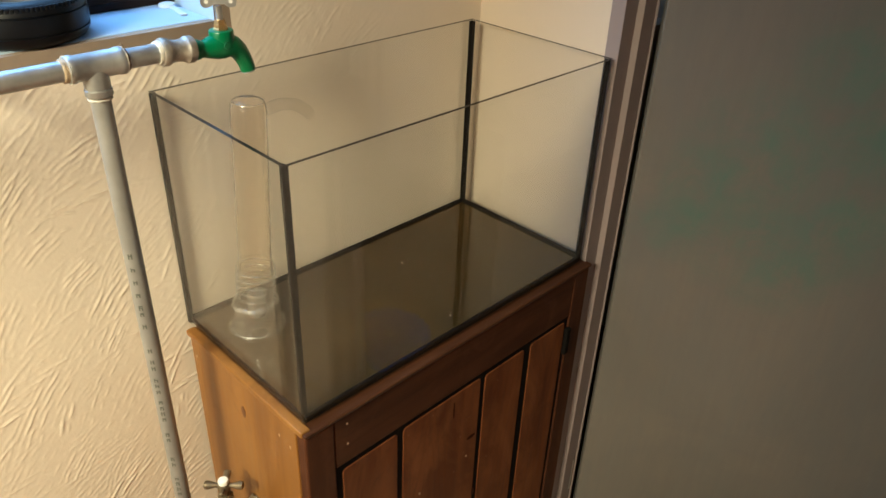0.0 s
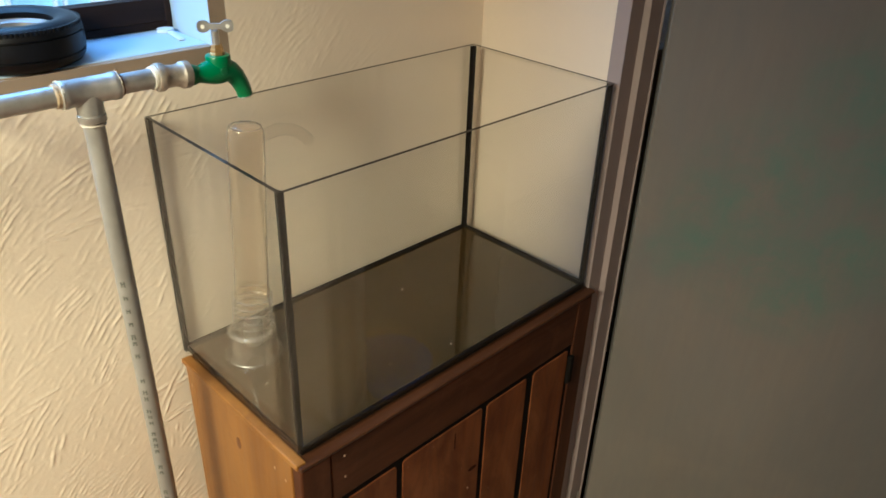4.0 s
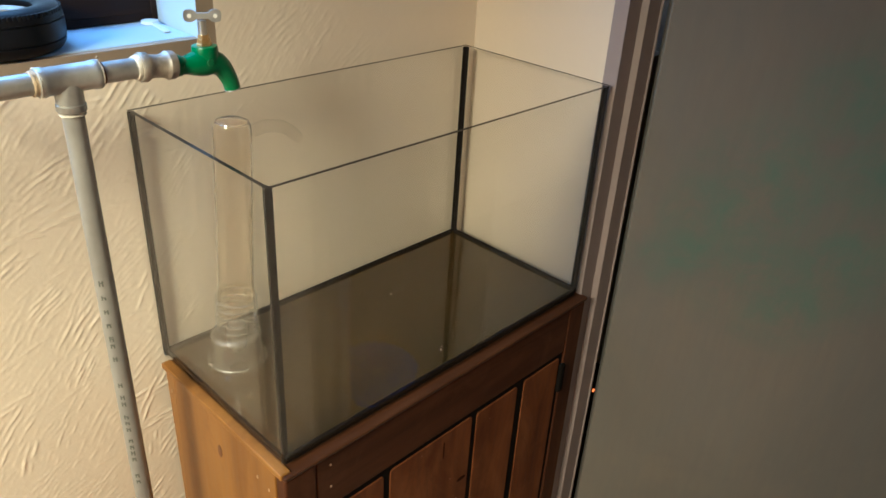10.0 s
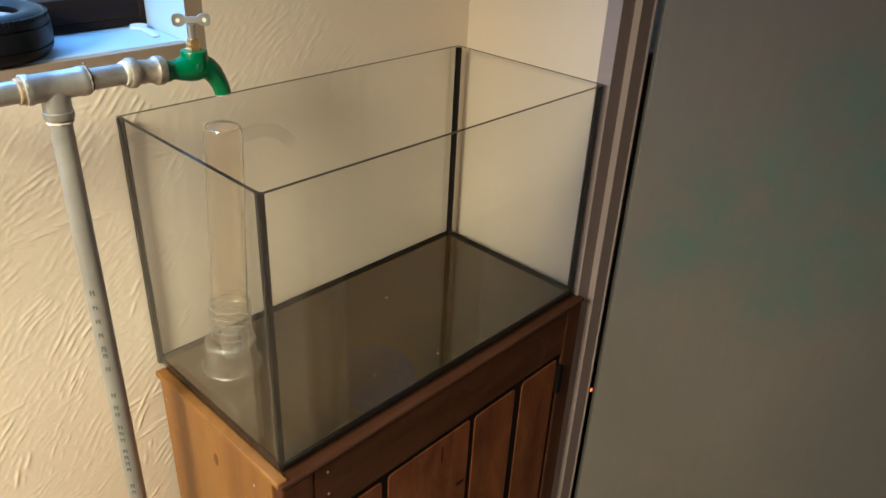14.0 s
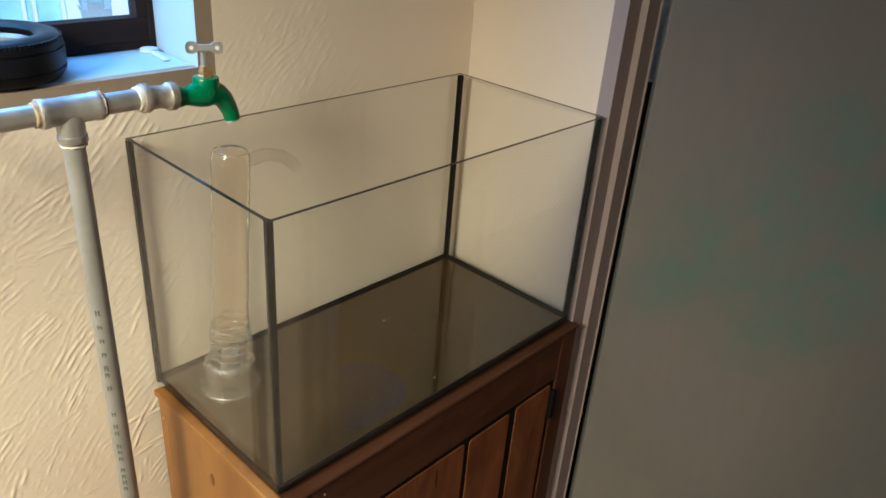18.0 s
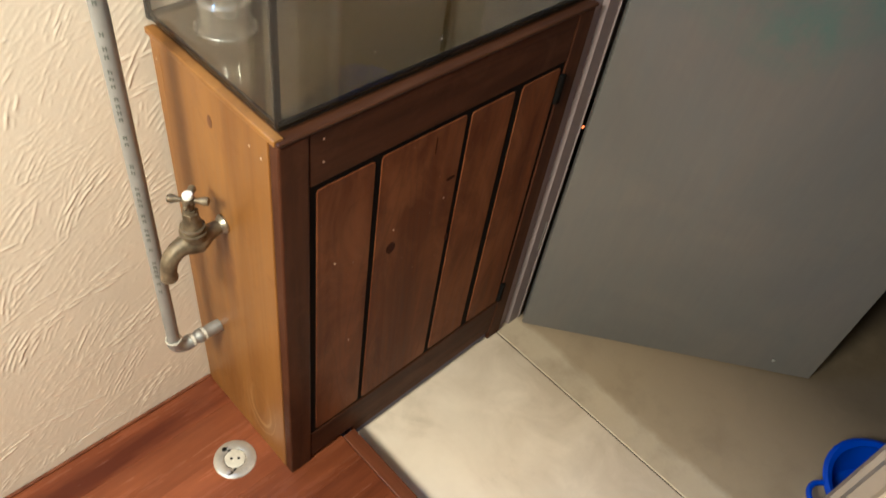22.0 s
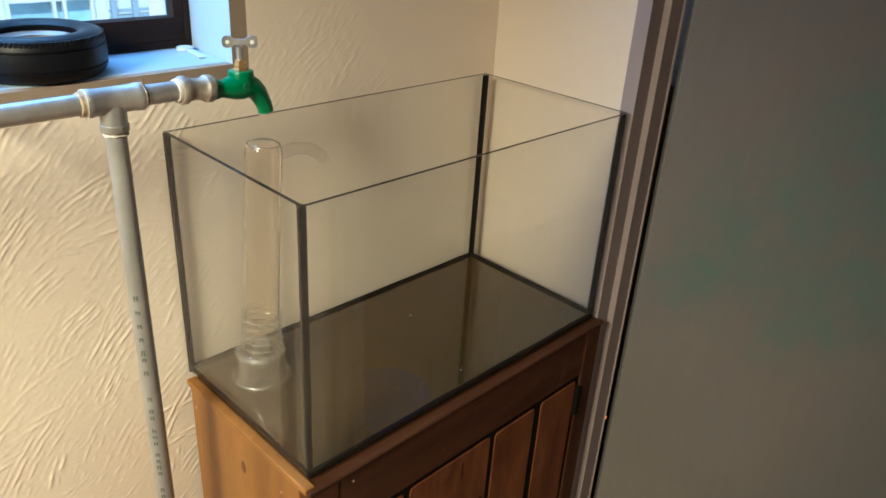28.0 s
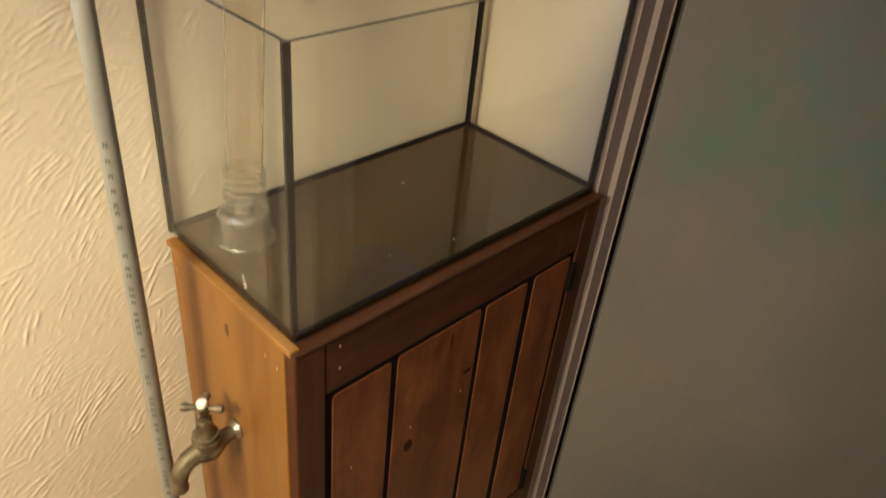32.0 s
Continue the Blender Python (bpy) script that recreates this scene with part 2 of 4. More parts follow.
grime = ramp(t, noise_tex(t, v, 30.0, 7, 0.7, 0.8), [(0.56, (0, 0, 0)), (0.74, (1, 1, 1))])
col = mix(t, maths(t, "MULTIPLY", grime, 0.30), col, (0.035, 0.014, 0.008))
speck = ramp(t, noise_tex(t, v, 95.0, 2, 0.5), [(0.735, (0, 0, 0)), (0.77, (1, 1, 1))])
t.links.new(mix(t, maths(t, "MULTIPLY", speck, 0.5), col, (0.36, 0.25, 0.17)), b.inputs["Base Color"])
M_BLACK = plain("black_gap", (0.006, 0.005, 0.0045), 0.85, 0, 0.2, 60, 0.15, 0.08)
M_PLANK = wood("floor_plank_red", (0.066, 0.014, 0.005), (0.315, 0.098, 0.032), "x", 0.25, 5, 0.05, 0.15)
M_TOPB = wood("worn_top_board", (0.038, 0.014, 0.006), (0.075, 0.030, 0.012), "x", 0.5, 24, 0.12, 0.1, 0.2)
M_TRIM = wood("floor_trim_wood", (0.070, 0.020, 0.008), (0.190, 0.062, 0.022), "y", 0.35, 20)
M_SCREED, t, b = nodes_of("cream_floor_paint", 0.5, 0, 0.4)
v = coords(t)
dirt = noise_tex(t, v, 4.5, 8, 0.62, 0.5)
fine = noise_tex(t, v, 60.0, 6)
foot = noise_tex(t, coords(t, (1, 0.45, 1), (0, 0, 35)), 9.0, 6, 0.6, 0.8)
dirt = maths(t, "ADD", maths(t, "MULTIPLY", dirt, 0.6), maths(t, "MULTIPLY", foot, 0.4))
col = ramp(t, dirt, [(0.44, (0.80, 0.690, 0.560)), (0.54, (0.76, 0.645, 0.515)), (0.62, (0.66, 0.555, 0.43)), (0.76, (0.46, 0.37, 0.27))])
sep = t.nodes.new("ShaderNodeSeparateXYZ")
t.links.new(v, sep.inputs[0])
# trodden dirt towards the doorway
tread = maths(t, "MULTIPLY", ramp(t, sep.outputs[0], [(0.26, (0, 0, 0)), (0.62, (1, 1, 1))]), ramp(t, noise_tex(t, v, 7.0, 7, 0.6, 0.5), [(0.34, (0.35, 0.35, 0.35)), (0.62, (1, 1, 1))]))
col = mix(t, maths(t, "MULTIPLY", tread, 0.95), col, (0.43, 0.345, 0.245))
t.links.new(mix(t, maths(t, "MULTIPLY", fine, 0.12), col, (0.5, 0.44, 0.35)), b.inputs["Base Color"])
t.links.new(maths(t, "ADD", maths(t, "MULTIPLY", dirt, 0.3), 0.45), b.inputs["Roughness"])
bump(t, b, fine, 0.15, 0.0008)
M_SCREED2, t, b = nodes_of("worn_floor_falloff", 0.55, 0, 0.4)
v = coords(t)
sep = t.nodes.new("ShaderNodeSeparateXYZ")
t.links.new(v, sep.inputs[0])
# along x: worn tan past the threshold, then light falloff painted as darker colour
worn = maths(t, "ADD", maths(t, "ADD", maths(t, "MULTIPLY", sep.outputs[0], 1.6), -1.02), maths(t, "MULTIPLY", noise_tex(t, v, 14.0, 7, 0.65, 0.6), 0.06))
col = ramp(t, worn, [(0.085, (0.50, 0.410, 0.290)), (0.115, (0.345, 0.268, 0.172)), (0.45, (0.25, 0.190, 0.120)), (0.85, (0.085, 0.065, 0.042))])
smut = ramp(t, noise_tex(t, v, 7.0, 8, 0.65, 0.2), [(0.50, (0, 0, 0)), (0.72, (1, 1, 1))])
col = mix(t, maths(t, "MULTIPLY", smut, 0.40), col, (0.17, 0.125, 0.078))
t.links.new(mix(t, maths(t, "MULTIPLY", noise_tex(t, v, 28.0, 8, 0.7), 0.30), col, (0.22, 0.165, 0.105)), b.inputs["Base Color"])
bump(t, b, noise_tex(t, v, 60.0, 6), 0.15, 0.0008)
# the riser's bluish shade is put into this dark colour
M_RISER = plain("riser_shade_blue", (0.12, 0.12, 0.18), 0.7, 0, 0.2)
M_DOOR, t, b = nodes_of("door_grey_paint", 0.42, 0, 0.4)
v = coords(t)
patch = noise_tex(t, v, 3.2, 6, 0.65, 0.6)
grain = noise_tex(t, coords(t, (1, 1, 0.12)), 90.0, 5)
sep = t.nodes.new("ShaderNodeSeparateXYZ")
t.links.new(v, sep.inputs[0])
# older teal paint showing through in soft rubbed patches
teal = 0.0
wave = maths(t, "MULTIPLY", maths(t, "SUBTRACT", noise_tex(t, v, 22.0, 4), 0.5), 0.10)
for px, pz, pr in ((0.752, 1.010, 0.085), (0.803, 1.020, 0.10), (0.735, 0.925, 0.07), (0.795, 0.905, 0.09), (0.852, 1.210, 0.09), (0.842, 0.845, 0.08), (0.885, 0.940, 0.10), (0.785, 1.085, 0.09), (0.893, 1.093, 0.10)):
    dx, dz = maths(t, "SUBTRACT", sep.outputs[0], px), maths(t, "MULTIPLY", maths(t, "SUBTRACT", sep.outputs[2], pz), 0.7)
    dx = maths(t, "ADD", dx, wave)
    near = maths(t, "SQRT", maths(t, "ADD", maths(t, "MULTIPLY", dx, dx), maths(t, "MULTIPLY", dz, dz)))
    teal = maths(t, "MAXIMUM", maths(t, "SUBTRACT", 1.0, maths(t, "DIVIDE", near, pr)), teal)
teal = maths(t, "MULTIPLY", teal, ramp(t, noise_tex(t, v, 16.0, 6, 0.65, 0.4), [(0.32, (0, 0, 0)), (0.60, (1, 1, 1))]))
col = mix(t, maths(t, "MULTIPLY", grain, 0.45), ramp(t, patch, [(0.34, (0.158, 0.142, 0.125)), (0.66, (0.126, 0.122, 0.116))]), (0.100, 0.093, 0.087))
brush = ramp(t, noise_tex(t, coords(t, (1, 1, 0.22)), 26.0, 6, 0.6, 0.4), [(0.40, (0, 0, 0)), (0.64, (1, 1, 1))])
col = mix(t, maths(t, "MULTIPLY", brush, 0.30), col, (0.118, 0.124, 0.122))
col = mix(t, maths(t, "MULTIPLY", teal, 0.85), col, (0.070, 0.132, 0.112))
t.links.new(col, b.inputs["Base Color"])
t.links.new(maths(t, "ADD", maths(t, "MULTIPLY", patch, 0.25), 0.24), b.inputs["Roughness"])
bump(t, b, grain, 0.12, 0.0006)
M_FRAME = plain("frame_mauve_grey", (0.228, 0.186, 0.186), 0.45, 0, 0.08, 60, 0.08)
M_JAMB = plain("jamb_tan", (0.30, 0.245, 0.185), 0.45, 0, 0.10, 60, 0.08)
M_GLASS = clear("tank_glass", (0.988, 0.990, 0.986), 0.040, 0.0, 0.005, (0.78, 0.70, 0.56))
M_PANE = clear("window_glass", (0.95, 0.97, 0.96))
M_ACRYL = clear("clear_plastic", (0.97, 0.96, 0.93), 0.10, 0.2, 0.008, (0.8, 0.72, 0.55))
M_ACRYLF = clear("hazy_plastic", (0.95, 0.94, 0.91), 0.10, 0.05, 0.040, (0.85, 0.82, 0.74))
M_ARM = clear("clear_plastic_arm", (0.985, 0.98, 0.97), 0.05, 0.15)
M_TUBE = bpy.data.materials.new("clear_tube_plastic")
M_TUBE.use_nodes = True
t = M_TUBE.node_tree
b = t.nodes["Principled BSDF"]
b.inputs["Base Color"].default_value = (0.99, 0.955, 0.88, 1)
b.inputs["Roughness"].default_value = 0.06
b.inputs["IOR"].default_value = 1.44
b.inputs["Transmission Weight"].default_value = 0.996
bump(t, b, noise_tex(t, coords(t), 25.0, 3), 0.04, 0.001)
M_RIB = clear("frosted_plastic_rim", (0.95, 0.94, 0.91), 0.12, 0.4, 0.048, (0.85, 0.82, 0.74))
M_SIL = plain("black_silicone", (0.008, 0.006, 0.005), 0.6, 0, 0.2, 90, 0.2, 0.12)
M_EDGE = plain("glass_edge", (0.010, 0.009, 0.008), 0.22, 0, 0.2, 60, 0.05, 0.35)
M_BASE = plain("dark_base_glass", (0.042, 0.024, 0.0050), 0.045, 0, 0.2, 9, 0.0, 0.85)
M_GALV = plain("galvanised_steel", (0.42, 0.425, 0.42), 0.44, 0.72, 0.30, 110, 0.28, 0.5, 34)
M_FITTING = plain("stained_fitting", (0.46, 0.42, 0.36), 0.50, 0.6, 0.5, 80, 0.6, 0.5, 70)
M_TAPE = plain("thread_tape", (0.44, 0.34, 0.22), 0.7, 0, 0.6, 120, 0.6, 0.5, 90)
M_RUST = plain("rusty_thread", (0.14, 0.065, 0.03), 0.8, 0, 0.5, 120, 0.6, 0.3, 90)
M_TAPEW = plain("white_thread_tape", (0.62, 0.59, 0.52), 0.6, 0, 0.3, 150, 0.5, 0.4, 80)
M_INK = plain("pipe_print", (0.11, 0.115, 0.10), 0.7)
M_PIPE = plain("grey_pipe_coating", (0.275, 0.268, 0.255), 0.40, 0.15, 0.16, 110, 0.18, 0.5, 24)
M_GREEN = plain("green_enamel", (0.005, 0.155, 0.052), 0.30, 0, 0.25, 40, 0.25, 0.5, 30)
M_BRASS = plain("brass", (0.60, 0.40, 0.17), 0.35, 0.9, 0.15)
M_OLDBRASS = plain("tarnished_brass", (0.18, 0.14, 0.085), 0.52, 0.5, 0.6, 70, 0.6, 0.5, 55)
M_STEEL = plain("bright_steel", (0.62, 0.62, 0.60), 0.28, 0.9, 0.12)
M_RUBBER = plain("black_rubber", (0.0045, 0.0048, 0.0062), 0.45, 0, 0.25, 60, 0.3, 0.2)
M_WINWOOD = wood("window_dark_wood", (0.010, 0.006, 0.005), (0.024, 0.014, 0.011), "x", 0.65, 20, 0.12, 0.1, 0.12)
M_BLUE = plain("blue_plastic", (0.008, 0.045, 0.42), 0.38, 0, 0.08)
M_WHITEP = plain("white_plastic", (0.80, 0.80, 0.76), 0.4, 0, 0.05)
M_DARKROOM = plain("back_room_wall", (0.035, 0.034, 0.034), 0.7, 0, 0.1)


# ---- mesh helpers ----
def thing(name, label, category, at=(0, 0, 0), group="", kind=""):
    e = new(name)
    e.location = at
    e.empty_display_size = 0.05
    return tagged(e, label, category, group, kind)


def part(name, bm, material, parent=None, label="", smooth=False):
    bmesh.ops.recalc_face_normals(bm, faces=bm.faces)
    me = bpy.data.meshes.new(name)
    bm.to_mesh(me)
    bm.free()
    for m in material if isinstance(material, (list, tuple)) else (material,):
        me.materials.append(m)
    if smooth:
        me.polygons.foreach_set("use_smooth", [True] * len(me.polygons))
        me.set_sharp_from_angle(angle=radians(38))
    ob = new(name, me)
    if parent is not None:
        top = parent
        while top.parent is not None:
            top = top.parent
        ob.parent = parent
        if parent is top:
            ob.matrix_parent_inverse = Matrix.Translation(-Vector(top.location))
    return tagged(ob, label)


def setting(ob, label, category):
    return tagged(ob, label, category, kind="structure")


def box(x0, x1, y0, y1, z0, z1, bevel=0.0, bm=None, seg=1):
    own = bmesh.new()
    bmesh.ops.create_cube(own, size=1, matrix=Matrix.LocRotScale(((x0 + x1) / 2, (y0 + y1) / 2, (z0 + z1) / 2), None, (abs(x1 - x0), abs(y1 - y0), abs(z1 - z0))))
    if bevel:
        bmesh.ops.bevel(own, geom=own.edges[:], offset=bevel, segments=seg, affect="EDGES", profile=0.5)
    return join(bm, own)


def join(bm, own):
    if bm is None:
        return own
    me = bpy.data.meshes.new("temp")
    own.to_mesh(me)
    own.free()
    bm.from_mesh(me)
    bpy.data.meshes.remove(me)
    return bm


def sweep(points, radii, seg=20, bm=None, caps=True):
    """A round bar along points, with a radius at each."""
    own = bmesh.new()
    pts = [Vector(p) for p in points]
    radii = [radii] * len(pts) if isinstance(radii, (int, float)) else radii
    ahead = (pts[1] - pts[0]).normalized()
    side = ahead.orthogonal().normalized()
    loops = []
    for i, p in enumerate(pts):
        a = (pts[min(i + 1, len(pts) - 1)] - pts[max(i - 1, 0)]).normalized()
        side = (side - a * side.dot(a)).normalized()
        up = a.cross(side)
        loops.append([own.verts.new(p + radii[i] * (math.cos(k) * side + math.sin(k) * up)) for k in [2 * math.pi * j / seg for j in range(seg)]])
    for u, v in zip(loops, loops[1:]):
        for j in range(seg):
            own.faces.new((u[j], u[(j + 1) % seg], v[(j + 1) % seg], v[j]))
    if caps:
        own.faces.new(loops[0][::-1])
        own.faces.new(loops[-1])
    return join(bm, own)


def lathe(centre, profile, axis=(0, 0, 1), seg=32, bm=None, closed=False):
    """Turns (radius, height) pairs round an axis."""
    own = bmesh.new()
    q = Vector(axis).to_track_quat("Z", "Y")
    c = Vector(centre)
    loops = []
    for r, h in profile:
        if r < 1e-6:
            loops.append([own.verts.new(c + q @ Vector((0, 0, h)))])
        else:
            loops.append([own.verts.new(c + q @ Vector((r * math.cos(k), r * math.sin(k), h))) for k in [2 * math.pi * j / seg for j in range(seg)]])
    pairs = list(zip(loops, loops[1:])) + ([(loops[-1], loops[0])] if closed else [])
    for u, v in pairs:
        for j in range(seg):
            a = [u[j % len(u)], u[(j + 1) % len(u)], v[(j + 1) % len(v)], v[j % len(v)]]
            a = list(dict.fromkeys(a))
            if len(a) > 2:
                own.faces.new(a)
    return join(bm, own)


def arc(centre, r, a0, a1, n, u, v):
    u, v, c = Vector(u), Vector(v), Vector(centre)
    return [c + r * (math.cos(radians(a)) * u + math.sin(radians(a)) * v) for a in np.linspace(a0, a1, n)]


# ---- the room ----
M_FARWALL = plain("far_wall_paint", (0.22, 0.19, 0.155), 0.7, 0, 0.08, 20, 0.1, 0.3, 2.0)
WY = 0.303          # face of the window wall
WX = 0.628          # face of the door wall
TILE = -0.050       # level of the lower floor
DOOR_TOP = 2.03

# window wall, with its opening
WIN = (-0.72, 0.108, 1.275, 2.02)
wall_n = part("wall_north", box(-2.6, WIN[0], WY + 0.012, 0.56, -0.1, 2.5), M_WALL)
setting(wall_n, "cream wall of rough trowelled plaster with a deep window", "wall")
SLIT = (1.255, 1.355, 1.08, 1.75)
bm = box(WIN[1] + 0.012, SLIT[0], WY + 0.012, 0.56, -0.1, 2.5)
box(SLIT[1], 2.6, WY + 0.012, 0.56, -0.1, 2.5, bm=bm)
box(SLIT[0], SLIT[1], WY + 0.012, 0.56, -0.1, SLIT[2], bm=bm)
box(SLIT[0], SLIT[1], WY + 0.012, 0.56, SLIT[3], 2.5, bm=bm)
box(WIN[0], WIN[1], WY + 0.012, 0.56, -0.1, WIN[2] - 0.012, bm=bm)
box(WIN[0], WIN[1], WY + 0.012, 0.56, WIN[3] + 0.012, 2.5, bm=bm)
part("wall_core", bm, M_WALL, wall_n)


def plaster_height(nx, nz, x0, z0, step):
    """Overlapping trowel strokes, each a patch of thin arc ridges; they die out beside the tank."""
    rng = np.random.default_rng(11)
    X, Z = np.meshgrid(x0 + step * np.arange(nx), z0 + step * np.arange(nz))
    h = np.zeros_like(X)
    for n in range(2300):
        cx, cz = rng.uniform(x0, x0 + nx * step), rng.uniform(z0, z0 + nz * step)
        R = rng.uniform(0.15, 0.55)
        sweep_stroke = cx < 0.05 and rng.uniform() < 0.38
        if sweep_stroke:
            lean, length, wide = 0.22 + 0.16 * math.sin(7 * cx + 5 * cz) + rng.normal(0, 0.10), rng.uniform(0.060, 0.150), rng.uniform(0.008, 0.022)
        else:
            lean, length, wide = rng.normal(0.78, 0.20), rng.uniform(0.022, 0.075), rng.uniform(0.012, 0.040)
        half = max(length, wide) + 0.012
        i0, i1 = int(max(0, (cx - half - x0) / step)), int(min(nx, (cx + half - x0) / step + 1))
        j0, j1 = int(max(0, (cz - half - z0) / step)), int(min(nz, (cz + half - z0) / step + 1))
        if i1 - i0 < 3 or j1 - j0 < 3:
            continue
        ox, oz = cx + R * math.sin(lean), cz - R * math.cos(lean)
        dx, dz = X[j0:j1, i0:i1] - ox, Z[j0:j1, i0:i1] - oz
        ang = np.arctan2(dz, dx) - math.atan2(cz - oz, cx - ox)
        arcl = R * ((ang + np.pi) % (2 * np.pi) - np.pi)
        along = arcl / length
        ph = rng.uniform(0, 6.28)
        d = np.hypot(dx, dz) - R + 0.0007 * np.sin(arcl * 45 + ph) + 0.0004 * np.sin(arcl * 190 + 2 * ph)
        fade = np.clip(1.6 - 1.6 * along ** 2, 0, 1) * np.clip(1.8 - 1.8 * np.abs(d) / wide, 0, 1)
        gap = rng.uniform(0.0050, 0.0120)
        which = np.floor(d / gap + ph)
        saw = ((d / gap + ph) % 1.0) * gap
        lump = np.sin(which * 12.9 + ph * 7)
        thin = rng.uniform(0.0024, 0.0056)
        ridge = np.where(saw < gap - 0.0014, np.clip((saw - gap + 0.0014 + thin) / thin, 0, 1) ** 1.4, (gap - saw) / 0.0014)
        broke = np.clip(0.22 + 0.60 * lump + 0.55 * np.sin(arcl * (75 + 30 * lump) + which * 2.7 + ph) + 0.25 * np.sin(arcl * 240 + which), 0, 1)
        high = 0.0004 + 0.0013 * rng.uniform(0, 1) ** 1.8
        if cx > 0.06:
            high *= (0.10 if cz < 1.17 else 0.45) * float(np.clip((0.55 - cx) / 0.25, 0.12, 1))
        elif cz < 0.6:
            high *= 1.05
        h[j0:j1, i0:i1] = h[j0:j1, i0:i1] * (1 - 0.55 * fade) + fade * high * ridge * broke
    h += 0.0014 * np.sin(5.1 * X + 2.0 * Z + 0.7) * np.sin(4.3 * Z - 1.9 * X) + 0.0004 * np.sin(17 * X + 9 * Z) * np.sin(13 * Z - 5 * X)
    return X, Z, h


def plaster_skin():
    step, x0, z0 = 0.0018, -0.76, -0.02
    nx, nz = int((WX + 0.012 - x0) / step), int(1.60 / step)
    X, Z, h = plaster_height(nx, nz, x0, z0, step)
    Y = WY - 0.018 * np.clip(1 - Z / 1.0, 0, 1) - h
    verts = np.stack([X, Y, Z], -1).reshape(-1, 3)
    i, j = np.meshgrid(np.arange(nx - 1), np.arange(nz - 1))
    a = (j * nx + i).ravel()
    cx, cz = X.ravel()[a] + step / 2, Z.ravel()[a] + step / 2
    keep = ~((cx > WIN[0]) & (cx < WIN[1] + 0.023) & (cz > WIN[2] - 0.029))
    a = a[keep]
    faces = np.stack([a, a + 1, a + nx + 1, a + nx], -1)
    me = bpy.data.meshes.new("plaster")
    me.vertices.add(len(verts))
    me.vertices.foreach_set("co", verts.astype(np.float32).ravel())
    me.loops.add(4 * len(faces))
    me.loops.foreach_set("vertex_index", faces.astype(np.int32).ravel())
    me.polygons.add(len(faces))
    me.polygons.foreach_set("loop_start", (4 * np.arange(len(faces))).astype(np.int32))
    me.polygons.foreach_set("use_smooth", np.ones(len(faces), bool))
    me.update(calc_edges=True)
    me.materials.append(M_PLASTER)
    ob = new("plaster", me)
    ob.parent = wall_n
    tagged(ob, "rough trowelled plaster with curved ridges", kind="stuff")


plaster_skin()

# reveal, sill and window
bm = bmesh.new()
plan = [(WIN[1], WY + 0.001), (WIN[1] + 0.0085, 0.50), (WIN[1] + 0.0119, 0.50), (WIN[1] + 0.0119, WY + 0.001)]
lo, hi = ([bm.verts.new((x, y, z)) for x, y in plan] for z in (WIN[2] - 0.012, WIN[3]))
for i in range(4):
    bm.faces.new((lo[i], lo[(i + 1) % 4], hi[(i + 1) % 4], hi[i]))
bm.faces.new(lo[::-1])
bm.faces.new(hi)
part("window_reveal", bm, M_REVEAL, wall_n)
# smooth brown margin round the opening
part("window_margin", box(WIN[1] + 0.0005, WIN[1] + 0.027, WY + 0.0008, WY + 0.0115, WIN[2] - 0.033, WIN[3]), M_MARGIN, wall_n, "smooth brown margin of plaster")
part("window_margin", box(WIN[0], WIN[1] + 0.0004, WY + 0.0008, WY + 0.0115, WIN[2] - 0.033, WIN[2] - 0.0015), M_MARGIN, wall_n)
part("window_reveal", box(WIN[0] - 0.012, WIN[0], WY + 0.001, 0.50, WIN[2], WIN[3], 0.002), M_WHITE, wall_n)
part("window_head", box(WIN[0], WIN[1], WY + 0.001, 0.50, WIN[3], WIN[3] + 0.012, 0.002), M_WHITE, wall_n)
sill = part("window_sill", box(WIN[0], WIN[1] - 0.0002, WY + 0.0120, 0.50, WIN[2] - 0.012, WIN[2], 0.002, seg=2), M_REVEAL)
setting(sill, "white window sill with a worn edge, daylight blue put into its colour", "window sill")

window = thing("window_1", "dark brown wooden window with clear panes", "window", (-0.3, 0.45, WIN[2]), kind="structure")
FX0, FX1, FY0, FY1, FZ0, FZ1 = WIN[0] + 0.001, WIN[1] + 0.0055, 0.418, 0.458, WIN[2] + 0.001, WIN[3] - 0.001
part("window_frame", box(FX0, FX0 + 0.03, FY0, FY1, FZ0, FZ1, 0.003), M_WINWOOD, window)
part("window_frame", box(FX1 - 0.009, FX1, FY0, FY1, FZ0, FZ1, 0.001), M_WINWOOD, window)
part("window_frame", box(FX0 + 0.03, FX1 - 0.009, FY0, FY1, FZ0, FZ0 + 0.010, 0.0004), M_WINWOOD, window)
part("window_frame", box(FX0 + 0.03, FX1 - 0.009, FY0, FY1, FZ1 - 0.03, FZ1, 0.003), M_WINWOOD, window)
sx0, sx1, sz0, sz1 = FX0 + 0.0301, FX1 - 0.0091, FZ0 + 0.0101, FZ1 - 0.0301
part("sash_rail", box(sx0, sx1, FY0 + 0.001, FY0 + 0.024, sz0, sz0 + 0.030, 0.0006), M_WINWOOD, window)
part("sash_rail", box(sx0, sx1, FY0 + 0.001, FY0 + 0.024, sz1 - 0.03, sz1, 0.004), M_WINWOOD, window)
part("sash_stile", box(sx0, sx0 + 0.03, FY0 + 0.002, FY0 + 0.024, sz0 + 0.030, sz1 - 0.03, 0.002), M_WINWOOD, window)
part("sash_stile", box(sx1 - 0.0140, sx1, FY0 + 0.002, FY0 + 0.024, sz0 + 0.030, sz1 - 0.03, 0.0006), M_WINWOOD, window)
